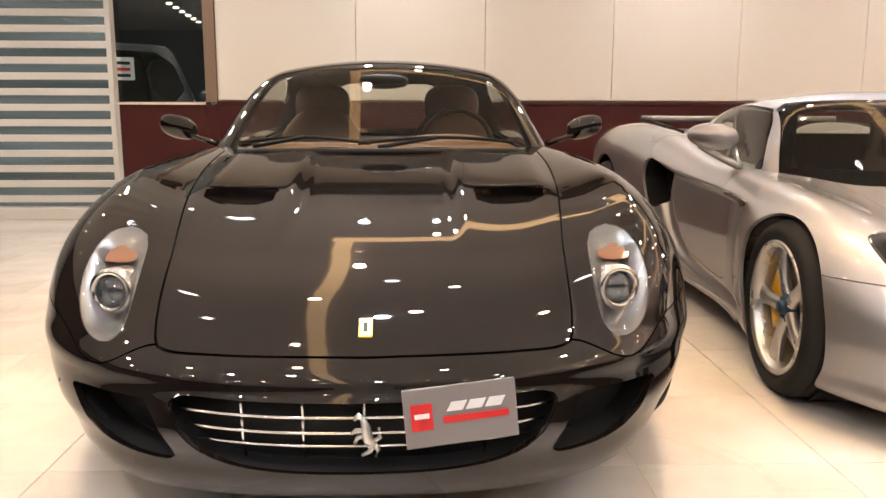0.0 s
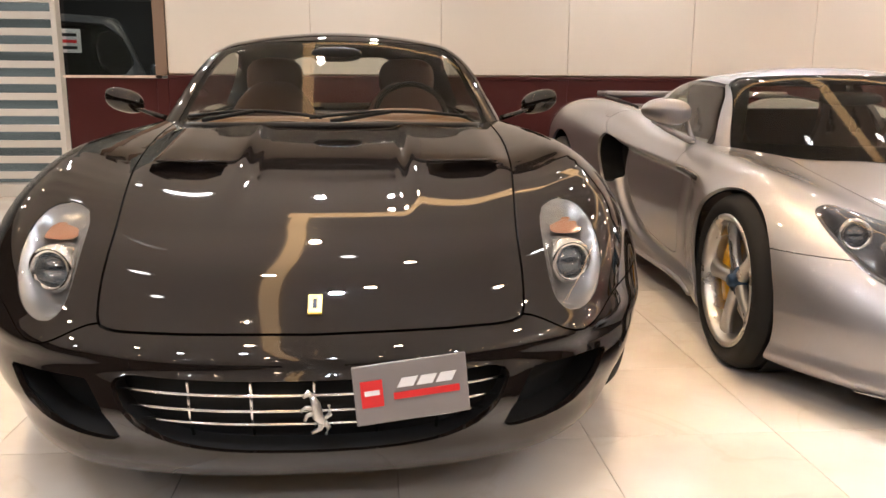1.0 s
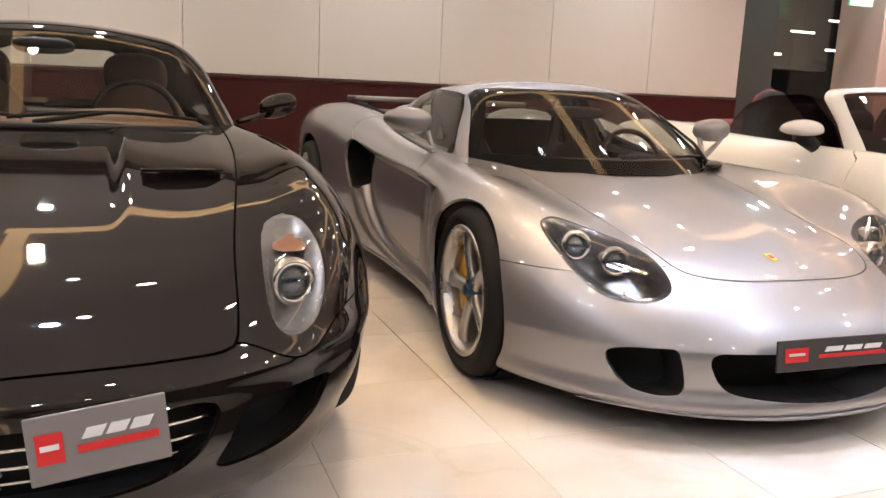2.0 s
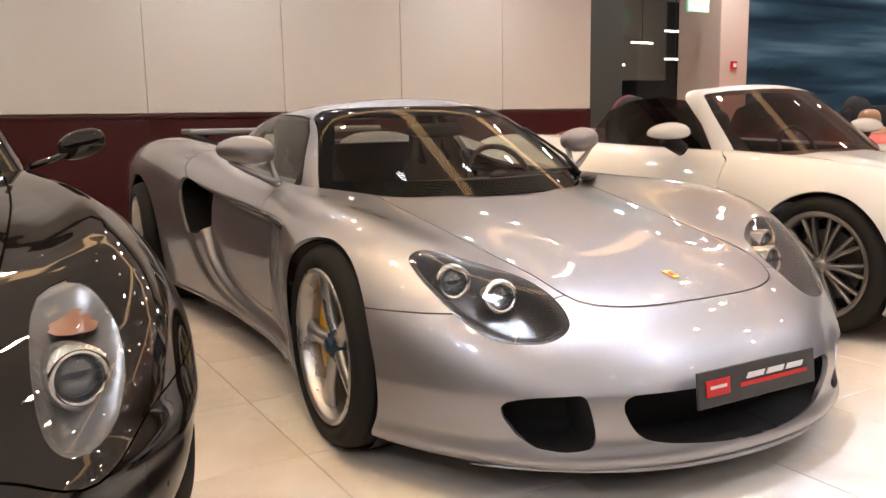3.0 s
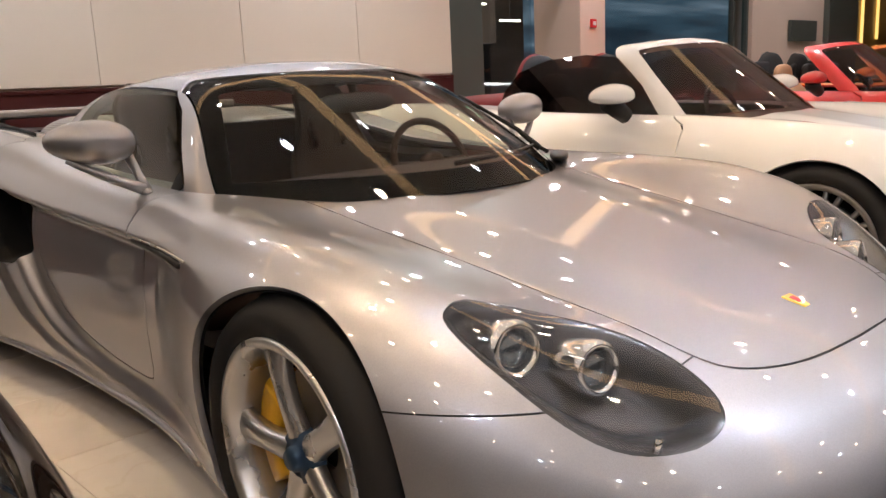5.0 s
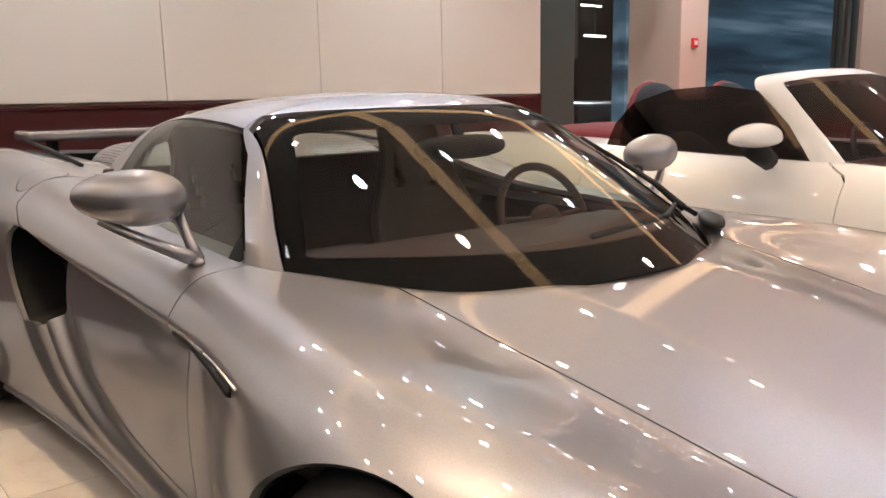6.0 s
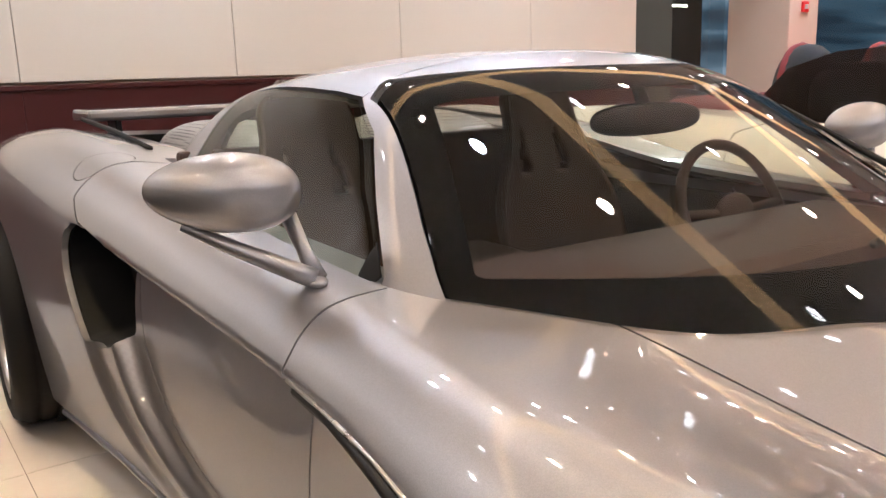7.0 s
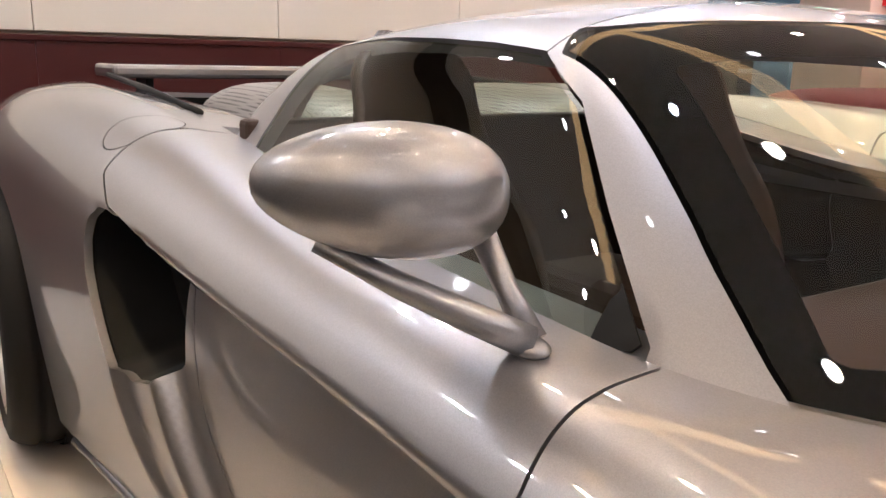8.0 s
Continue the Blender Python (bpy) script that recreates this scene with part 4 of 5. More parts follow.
    tube_object("wiper", [(0.52, 0.66, 0.81), (0.55, 0.80, 0.87), (0.50, 0.95, 0.955), (0.47, 1.04, 1.005)], [0.012, 0.009, 0.007, 0.006], M_TRIM, car, label="black wiper blade resting upright")
    tube_object("wiper", [(0.50, 0.60, 0.80), (0.56, 0.72, 0.815), (0.30, 0.53, 0.822), (0.0, 0.46, 0.815)], 0.008, M_TRIM, car, label="black wiper")
    k = np.argmin(np.hypot(S[0][:, 0], S[0][:, 1] + 0.614) + 9.0 * (S[0][:, 2] < 0.4))
    n = Vector(nearby_normal(S, k))
    side = Vector((1, 0, 0))
    m = Matrix((side, -n, side.cross(-n).normalized())).transposed().to_4x4()
    m.translation = Vector(S[0][k]) + n * 0.0015
    bm = box_bm(-0.019, 0.019, -0.0025, 0.0025, -0.026, 0.026, 0.002)
    for v in bm.verts:
        v.co.x *= 1.0 if v.co.z > -0.005 else 0.55
    badge = part("badge", bm, M_GOLD, car, "small gold crest badge")
    badge.matrix_basis = m
    part("badge_mark", box_bm(-0.008, 0.008, -0.0038, -0.002, -0.010, 0.014), M_PLATERED, badge)
    lip = [(x, float(c["nose"](abs(x), 0.13)) + 0.030 + 0.05 * x * x, 0.110 + 0.010 * x * x) for x in np.linspace(-0.74, 0.74, 41)]
    tube_object("front_lip", lip, [0.003 + 0.021 * (1 - (p[0] / 0.74) ** 4) for p in lip], P, car, 10, 0.42, "thin silver lip under the front bumper")
    tube_object("washer_jet", [(-0.625, -0.665, 0.455), (-0.627, -0.672, 0.478)], 0.007, M_CHROME, car)
    dealer_plate(car, pose(-0.015, -0.968, 0.334, -6, 0, 1.5), 0.47, 0.10, M_PLATEDARK)
    widen_car(car)
    return car


def black_coupe():
    car = car_root("black_sports_car", pose(-2.408, -0.19, 0, 0, 0, 1.0), "glossy black front-engined sports coupe with a dealer plate")
    P = M_BLACK
    WS = lambda x, z: 0.72 + 0.42 * x * x + 1.75 * (z - 0.91)
    c = dict(
        centre=curve((-1.0, 0.50), (-0.92, 0.535), (-0.8, 0.592), (-0.5, 0.678), (0.0, 0.775), (0.5, 0.862), (0.85, 0.918), (1.4, 0.93), (2.5, 0.92), (3.2, 0.90), (3.7, 0.86)),
        crest_x=curve((-1.0, 0.52), (-0.6, 0.68), (-0.2, 0.78), (0.2, 0.82), (0.8, 0.81), (1.6, 0.78), (2.6, 0.79), (3.7, 0.70)),
        crest_z=curve((-1.0, 0.48), (-0.85, 0.56), (-0.6, 0.68), (-0.3, 0.79), (0.0, 0.85), (0.4, 0.885), (0.9, 0.90), (1.6, 0.91), (2.5, 0.95), (3.2, 0.93), (3.7, 0.86)),
        width=curve((-1.0, 0.90), (-0.5, 0.955), (0.0, 0.985), (0.5, 0.965), (1.2, 0.925), (2.2, 0.95), (2.75, 0.98), (3.3, 0.95), (3.7, 0.88)),
        valley=curve((-1.0, 0.0), (-0.6, 0.005), (0.0, 0.02), (0.8, 0.02), (1.4, 0.0), (3.7, 0.0)),
        crest_pow=3.0, fall=lambda y: 2.0, tumble=lambda y: 0.5, round=0.18, nose_round=0.24,
        zmax=curve((-1, 0.48), (0.0, 0.55), (2.7, 0.6), (3.7, 0.55)),
        tuck=curve((-1, 1.9), (-0.5, 1.2), (0.0, 0.4), (1.4, 0.6), (2.7, 0.4), (3.7, 0.8)),
        nose=lambda x, z: -1.03 + 0.55 * np.clip(x, 0, 1.2) ** 2.7 + 0.6 * np.maximum(z - 0.45, 0) ** 2 + 0.5 * np.maximum(0.33 - z, 0) - 0.02 * bump(z, 0.47, 0.05) - 0.03 * bump(z, 0.20, 0.08),
        tail=lambda x, z: 3.66 - 0.25 * np.clip(x, 0, 1.2) ** 2.5 - 0.2 * np.maximum(0.5 - z, 0),
        bottom=curve((-1, 0.15), (3.7, 0.15)),
        top=lambda x, y: 0.022 * step(x, 0.232, 0.298) * (1 - step(x, 0.56, 0.66)) * step(y, -0.55, 0.10) * (1 - step(y, 0.62, 0.80)),
    )
    S = shell(body_solid(c), -0.42, 3.1, 0.46, 230, 190, 46)
    S = outside(S, lambda x, y, z: z - 0.155)
    S = outside(outside(S, disc_region("yz", (0.0, 0.355), 0.375, 0.5)), disc_region("yz", (2.75, 0.36), 0.38, 0.5))
    cabin = lambda x, y, z: np.maximum.reduce([WS(x, 0.92) + 0.02 - y, np.abs(x) - 0.66, y - 2.6, 0.7 - z])
    S = outside(S, cabin)
    hood = both(region("xy", [(-0.3, -0.925), (0.0, -0.925), (0.25, -0.915), (0.43, -0.885), (0.495, -0.862), (0.512, -0.835), (0.53, -0.60), (0.575, -0.30), (0.62, 0.0), (0.665, 0.45), (0.67, 1.0), (-0.3, 1.0)], smooth=2), lambda x, y, z: 0.45 - z)
    lamp = both(region("xz", [(0.592, 0.545), (0.592, 0.64), (0.618, 0.715), (0.68, 0.748), (0.735, 0.73), (0.76, 0.66), (0.75, 0.59), (0.71, 0.525), (0.635, 0.505)]), lambda x, y, z: y - 0.05)
    grille = both(region("xz", [(0, 0.408), (0.30, 0.413), (0.468, 0.424), (0.44, 0.345), (0.37, 0.275), (0.25, 0.248), (0, 0.240), (-0.3, 0.248), (-0.3, 0.413)]), lambda x, y, z: y + 0.3)
    side_in = both(region("xz", [(0.515, 0.400), (0.53, 0.406), (0.735, 0.405), (0.745, 0.390), (0.668, 0.292), (0.59, 0.264), (0.455, 0.256), (0.440, 0.272)], smooth=1), lambda x, y, z: y + 0.2)
    vent = both(region("xy", [(0.335, -0.13), (0.555, -0.13), (0.575, 0.055), (0.335, 0.055)], smooth=1), lambda x, y, z: 0.6 - z)
    bumper = lambda x, y, z: np.maximum(z - 0.515 - 0.35 * np.maximum(np.abs(x) - 0.66, 0) ** 1.5 + 0.05 * bump(np.abs(x), 0.66, 0.16), y - 0.1)
    g = 0.003
    Hd = inside(S, grown(hood, -g))
    skin("hood", outside(Hd, vent), P, car)
    R = outside(S, grown(hood, g))
    for s in (-1, 1):
        pocket("hood_vent", side_of(Hd, s), vent, 0.028, P, car, "sunken rectangular hood vent", (0, 0.3, -1))
        for x0, x1, y0, y1 in ((0.335, 0.565, 0.045, 0.06),):
            zz = 0.806 + 0.16 * (y0 + y1) / 2
            tube_object("vent_edge", [(s * x0, y0, zz - 0.006 + 0.16 * (y0 - (y0 + y1) / 2)), (s * x1 if y1 - y0 < 0.03 else s * (x0 + x1) / 2, y1 if y1 - y0 > 0.03 else y0, zz - 0.006 + 0.16 * (y1 - (y0 + y1) / 2))], 0.006, P, car)
        cover = skin("headlight", inside(side_of(R, s), grown(lamp, -g)), M_CLEAR, car, 0.004, "clear upright headlight cover over lamps")
        bowl("lamp_housing", side_of(S, s), lamp, 0.085, M_LAMPGREY, cover, "silver grey lamp housing", 0.05)
        lamp_unit(cover, under(S, s * 0.683, 0.632, 0.035), (radians(-4), 0, radians(s * 12)), 0.040, ring=1.5)
        amber = both(region("xz", [(0.622, 0.690), (0.634, 0.722), (0.685, 0.745), (0.738, 0.726), (0.762, 0.690), (0.69, 0.686)]), lambda x, y, z: y - 0.05)
        mesh_object("turn_signal", *moved(inside(side_of(S, s), amber), 0.030), M_AMBER, cover, "orange turn signal lens")
    R = outside(R, grown(lamp, g))
    R = outside(outside(R, grille), side_in)
    skin("front_bumper", inside(R, grown(bumper, -0.002)), P, car)
    skin("body", outside(R, grown(bumper, 0.002)), P, car)
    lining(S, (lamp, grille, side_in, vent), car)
    pocket("grille_duct", S, grille, 0.10, M_VOID, car, "black grille opening", (0, 1, 0))
    for s in (-1, 1):
        pocket("side_duct", side_of(S, s), side_in, 0.12, M_VOID, car, "black side air opening", (-s * 0.2, 1, 0))
        V, F = egg((s * 0.80, -0.68, 0.375), (0.010, 0.008, 0.012))
        mesh_object("parking_sensor", V, F, M_TRIM, car)
    nose_y = lambda x: -1.0 + 0.55 * abs(x) ** 2.7
    for z, w in ((0.374, 0.445), (0.337, 0.425), (0.300, 0.395)):
        tube_object("grille_bar", [(w * k / 8, nose_y(w * k / 8) + 0.015 + 0.45 * max(0, 0.33 - z), z + 0.010 * (abs(k) / 8) ** 2) for k in range(-8, 9)], 0.004, M_CHROME, car, label="thin chrome grille bar")
    for k in (-2, -1, 0, 1, 2):
        x = k * 0.142
        tube_object("grille_post", [(x, nose_y(x) + 0.022, 0.405), (x, nose_y(x) + 0.030, 0.32), (x, nose_y(x) + 0.06, 0.262)], 0.004, M_CHROME, car)
    # plain silver emblem
    V, F = [], []
    for pts, rad in (([(-0.004, 0.375), (0.004, 0.355), (0.008, 0.325), (0.022, 0.308)], [0.006, 0.011, 0.013, 0.009]),
                     ([(-0.004, 0.375), (-0.012, 0.382), (-0.024, 0.372)], [0.007, 0.008, 0.004]),
                     ([(0.0, 0.345), (-0.018, 0.348), (-0.030, 0.338)], [0.007, 0.005, 0.004]),
                     ([(0.002, 0.335), (-0.016, 0.328), (-0.022, 0.315)], [0.007, 0.005, 0.004]),
                     ([(0.018, 0.312), (0.012, 0.295), (-0.006, 0.286)], [0.010, 0.006, 0.004]),
                     ([(0.022, 0.310), (0.032, 0.300), (0.026, 0.282)], [0.009, 0.006, 0.004]),
                     ([(0.020, 0.318), (0.036, 0.330), (0.034, 0.352)], [0.005, 0.006, 0.004])):
        v, f = tube([(x, -0.993, z) for x, z in pts], rad, 8)
        F += [tuple(i + len(V) for i in q) for q in f]
        V += v
    mesh_object("emblem", [tuple(v) for v in V], F, M_RIM, car, "upright silver emblem on the grille")
    badge = part("badge", box_bm(-0.017, 0.017, -0.003, 0.003, -0.029, 0.029, 0.002), M_GOLD, car, "small yellow enamel badge")
    k = np.argmin(np.hypot(S[0][:, 0], S[0][:, 1] + 0.85) + 9.0 * (S[0][:, 2] < 0.45))
    n = Vector(nearby_normal(S, k))
    side = Vector((1, 0, 0))
    up = side.cross(-n).normalized()
    m = Matrix((side, -n, up)).transposed().to_4x4()
    m.translation = Vector(S[0][k]) + n * 0.002
    badge.matrix_basis = m
    part("badge_mark", box_bm(-0.005, 0.005, -0.0045, -0.002, -0.014, 0.014, 0.0), M_TRIM, badge)
    roofz = curve((0.9, 1.22), (1.4, 1.30), (1.8, 1.33), (2.2, 1.325), (2.7, 1.24), (3.3, 1.05))

    def top(x, y, z):
        x = np.abs(x)
        v = smax(z - (roofz(y) - 0.20 * x * x), x - (0.755 - 0.38 * (z - 0.90) - 0.5 * np.maximum(z - 1.1, 0) ** 2), 0.11)
        v = smax(v, (WS(x, z) - y) * 0.5, 0.06)
        return smax(smax(v, (y - 2.55 + (z - 1.25) * 2.2) * 0.4, 0.12), 0.82 - z, 0.02)

    G = outside(shell(top, 1.35, 2.2, 0.98, 110, 140, 60), lambda x, y, z: z - 0.87)
    front = lambda x, y, z: (y - WS(x, z)) * 0.5 - 0.045
    glass2d = region("xz", [(0, 0.7), (0.70, 0.7), (0.675, 0.90), (0.575, 1.20), (0.50, 1.255), (0, 1.268), (-0.4, 1.25), (-0.4, 0.7)], smooth=2)
    screen = both(region("xz", [(0, 0.7), (0.70, 0.7), (0.675, 0.90), (0.575, 1.20), (0.50, 1.255), (0, 1.268), (-0.4, 1.25), (-0.4, 0.7)], smooth=2), front)
    sidewin = both(region("yz", [(1.0, 0.92), (1.5, 1.22), (1.9, 1.255), (2.4, 1.2), (2.7, 1.05), (2.6, 0.92)], smooth=1), lambda x, y, z: 0.45 - np.abs(x))
    rear = both(region("xz", [(-0.4, 0.93), (0.54, 0.93), (0.46, 1.25), (-0.4, 1.25)], smooth=1), lambda x, y, z: 2.35 - y)
    skin("windscreen", inside(G, grown(screen, -0.001)), M_CLEARGLASS, car, 0.004, "clear windscreen")
    band = outside(inside(moved(G, 0.006), screen), grown(glass2d, -0.02))
    mesh_object("screen_border", *band, M_BORDER, car, "black border of the windscreen")
    H = outside(G, grown(screen, 0.002))
    for s in (-1, 1):
        skin("side_window", inside(side_of(H, s), grown(sidewin, -0.003)), M_CLEARGLASS, car, 0.004)
    H = outside(H, grown(sidewin, 0.003))
    skin("rear_window", inside(H, grown(rear, -0.001)), M_CLEARGLASS, car, 0.004)
    skin("roof", outside(H, grown(rear, 0.001)), P, car, 0.03)
    wf = wheel("wheel", 0.345, 0.255, 0.25, 5, 0.0, M_YELLOW)
    for y in (0, 2.75):
        for s in (-1, 1):
            w = copy_thing(wf, pose(s * 0.83, y, 0.345, 0, 0, 0 if s < 0 else 180))
            w.parent = car
    for o in list(wf.children_recursive) + [wf]:
        bpy.data.objects.remove(o)
    dealer_plate(car, pose(0.218, -1.045, 0.405, -4, -5, 5), 0.255, 0.135)
    dash = part("dashboard", box_bm(-0.64, 0.64, 0.92, 1.3, 0.65, 0.912, 0.06), M_DASH, car, "tan leather dashboard")
    V, F = egg((0.30, 1.12, 0.88), (0.24, 0.16, 0.075), power=2.5)
    mesh_object("dial_cowl", V, F, M_DASH, dash)
    part("cabin_floor", box_bm(-0.64, 0.64, 0.95, 2.5, 0.3, 0.4), M_BROWN, car)
    part("rear_shelf", box_bm(-0.62, 0.62, 2.2, 2.75, 0.82, 0.89, 0.02), M_BROWN, car)
    for s in (-1, 1):
        seat(car, s * 0.38, 1.75, 0.36, M_BROWN, 12, 0.62, 0.29)
        V, F = egg((s * 0.965, 1.18, 0.985), (0.085, 0.055, 0.055), 28, 20, 2.4, lambda q, s=s: Vector((q.x, q.y, q.z + 0.22 * s * q.x)))
        mir = mesh_object("mirror", V, F, P, car, "black door mirror on a slim arm")
        tube_object("mirror_arm", [(s * 0.93, 1.16, 0.965), (s * 0.86, 1.13, 0.935), (s * 0.77, 1.10, 0.91)], [0.022, 0.016, 0.020], P, mir, 10, 0.6)
    steering_wheel(car, 0.36, 1.40, 0.90, M_LEATHER)
    V, F = egg((0.0, 1.25, 1.20), (0.12, 0.025, 0.035), power=2.6)
    mesh_object("inner_mirror", V, F, M_TRIM, car)
    # cowl and wipers
    V, F = tube([(x, WS(x, 0.905) - 0.035, 0.895 - 0.02 * x * x) for x in np.linspace(-0.62, 0.62, 15)], 0.030, 8, 0.5)
    mesh_object("cowl", [tuple(v) for v in V], F, M_TRIM, car, "black cowl panel")
    for x0, x1 in ((-0.10, 0.58), (-0.62, -0.05)):
        pts = [(x0 + (x1 - x0) * t, WS(x0 + (x1 - x0) * t, 0.925 + 0.02 * math.sin(t * 3.1)) - 0.02, 0.925 + 0.025 * math.sin(t * 3.1)) for t in np.linspace(0, 1, 11)]
        wip = tube_object("wiper", pts, 0.007, M_TRIM, car, label="black wiper")
        tube_object("wiper_arm", [(pts[2][0] - 0.05, pts[2][1] - 0.03, 0.91), pts[5]], 0.009, M_TRIM, wip)
    return car


def roadster(name, m, paint, label, seat_mat, top_mat):
    car = car_root(name, m, label)
    P = paint
    WS = lambda x, z: 0.44 + 0.50 * x * x + 1.35 * (z - 0.84)
    c = dict(
        centre=curve((-0.9, 0.48), (-0.8, 0.54), (-0.5, 0.66), (0.0, 0.77), (0.45, 0.84), (0.9, 0.86), (2.0, 0.88), (2.7, 0.92), (3.4, 0.88)),
        crest_x=curve((-0.9, 0.50), (-0.5, 0.62), (-0.2, 0.68), (0.2, 0.70), (1.0, 0.70), (2.5, 0.72), (3.4, 0.64)),
        crest_z=curve((-0.9, 0.50), (-0.7, 0.62), (-0.45, 0.735), (-0.2, 0.80), (0.0, 0.825), (0.2, 0.84), (0.7, 0.86), (1.2, 0.87), (1.8, 0.89), (2.5, 0.94), (3.0, 0.92), (3.4, 0.85)),
        width=curve((-0.9, 0.80), (-0.4, 0.86), (0.0, 0.89), (0.6, 0.875), (1.4, 0.87), (2.0, 0.89), (2.5, 0.90), (3.0, 0.88), (3.4, 0.82)),
        valley=curve((-0.9, 0.0), (-0.4, 0.02), (0.3, 0.03), (0.8, 0.0), (3.4, 0.0)),
        crest_pow=3.0, fall=lambda y: 2.5, tumble=lambda y: 0.5, round=0.16, nose_round=0.26,
        zmax=curve((-1, 0.45), (0.0, 0.52), (2.7, 0.55), (3.4, 0.5)),
        tuck=curve((-1, 0.5), (0.0, 0.4), (1.4, 0.6), (2.5, 0.4), (3.4, 0.8)),
        nose=lambda x, z: -0.88 + 0.55 * np.clip(x, 0, 1.2) ** 2.6 + 0.8 * np.maximum(z - 0.42, 0) ** 2 + 0.3 * np.maximum(0.3 - z, 0),
        tail=lambda x, z: 3.38 - 0.25 * np.clip(x, 0, 1.2) ** 2.5,
        bottom=curve((-1, 0.12), (3.4, 0.15)),
    )
    S = shell(body_solid(c), -0.35, 2.85, 0.42, 120, 90, 26)
    S = outside(S, lambda x, y, z: z - 0.125)
    S = outside(outside(S, disc_region("yz", (0.0, 0.335), 0.354, 0.45)), disc_region("yz", (2.475, 0.345), 0.365, 0.45))
    cabin = both(region("xy", [(-0.4, 0.52), (0.3, 0.56), (0.64, 0.78), (0.66, 1.2), (0.62, 2.0), (-0.4, 2.05)], smooth=1), lambda x, y, z: 0.6 - z)
    S = outside(S, cabin)
    lamp = both(region("yz", [(-0.24, 0.755), (-0.34, 0.752), (-0.60, 0.635), (-0.66, 0.58), (-0.56, 0.585), (-0.36, 0.665)]), lambda x, y, z: 0.3 - np.abs(x))
    side_in = both(region("xz", [(0.42, 0.36), (0.72, 0.40), (0.74, 0.30), (0.68, 0.22), (0.42, 0.20)]), lambda x, y, z: y + 0.2)
    for s in (-1, 1):
        cover = skin("headlight", inside(side_of(S, s), grown(lamp, -0.003)), M_CLEAR, car, 0.004, "dark teardrop headlight under a clear cover")
        bowl("lamp_housing", side_of(S, s), lamp, 0.05, M_LAMPDARK, cover, "dark lamp housing", 0.04)
        for ly, lz in ((-0.36, 0.70), (-0.45, 0.66)):
            k = np.argmin(np.hypot(S[0][:, 1] - ly, S[0][:, 2] - lz) + 9.0 * (S[0][:, 0] * s < 0.3))
            n = nearby_normal(S, k)
            p = S[0][k] - n * 0.03
            V, F = egg(tuple(p), (0.030, 0.024, 0.030))
            mesh_object("lamp_lens", V, F, M_CHROME, cover)
    R = outside(outside(S, grown(lamp, 0.003)), side_in)
    door = both(region("yz", [(0.62, 0.95), (0.62, 0.40), (0.72, 0.26), (1.70, 0.26), (1.85, 0.5), (1.85, 0.95)], smooth=1), lambda x, y, z: 0.45 - np.abs(x))
    for s in (-1, 1):
        skin("door", inside(side_of(R, s), grown(door, -0.0025)), P, car)
    R = outside(R, grown(door, 0.0025))
    skin("body", R, P, car)
    lining(S, (lamp, side_in), car)
    for s in (-1, 1):
        pocket("side_duct", side_of(S, s), side_in, 0.12, M_VOID, car, "black front air opening", (-s * 0.2, 1, 0))
        part("side_marker", box_bm(s * 0.86 - 0.012, s * 0.86 + 0.012, -0.45, -0.34, 0.585, 0.605, 0.004), M_LAMPGREY, car)
    # windscreen in its frame
    def top(x, y, z):
        x = np.abs(x)
        v = smax(z - (1.235 - 0.14 * x * x), x - (0.70 - 0.42 * (z - 0.84)), 0.08)
        v = smax(v, (WS(x, z) - y) * 0.6, 0.04)
        return smax(smax(v, (y - WS(x, z) - 0.5) * 0.6, 0.02), 0.70 - z, 0.02)
    G = outside(shell(top, 0.85, 1.0, 0.95, 24, 90, 40), lambda x, y, z: z - 0.80)
    G = inside(G, lambda x, y, z: (y - WS(x, z)) * 0.6 - 0.07)
    screen = both(region("xz", [(0, 0.75), (0.71, 0.75), (0.655, 0.86), (0.545, 1.145), (0.50, 1.185), (0, 1.21), (-0.4, 1.185), (-0.4, 0.75)], smooth=1), lambda x, y, z: (y - WS(x, z)) * 0.6 - 0.03)
    skin("windscreen", inside(G, grown(screen, -0.001)), M_DARKGLASS, car, 0.004)
    skin("windscreen_frame", outside(G, grown(screen, 0.001)), P, car, 0.03)
    wf = wheel("wheel", 0.334, 0.255, 0.24, 10, -0.015, None, True, colour=M_RIMDARK)
    for y in (0, 2.475):
        for s in (-1, 1):
            w = copy_thing(wf, pose(s * 0.755, y, 0.334, 0, 0, 0 if s < 0 else 180))
            w.parent = car
    for o in list(wf.children_recursive) + [wf]:
        bpy.data.objects.remove(o)
    for s in (-1, 1):
        seat(car, s * 0.34, 1.25, 0.30, seat_mat, 18, 0.55, 0.25)
        V, F = egg((s * 0.915, 0.92, 0.955), (0.145, 0.075, 0.062), 32, 22, 2.3, lambda q, s=s: Vector((q.x, q.y, q.z * (1.0 if q.z > 0 else 0.55) * (1.0 - 0.2 * max(0, s * q.x / 0.145)))))
        mir = mesh_object("mirror", V, F, P, car, "white door mirror with a black foot" if paint is M_WHITE else "")
        tube_object("mirror_foot", [(s * 0.92, 0.935, 0.93), (s * 0.85, 0.93, 0.89), (s * 0.80, 0.92, 0.86)], [0.05, 0.045, 0.04], M_TRIM, mir)
        a = np.linspace(0, np.pi, 15)
        hoop = tube_object("roll_bar", [(s * 0.34 + 0.20 * math.cos(t), 1.80 + 0.05 * math.sin(t), 0.86 + 0.31 * math.sin(t)) for t in a], 0.030, top_mat, car)
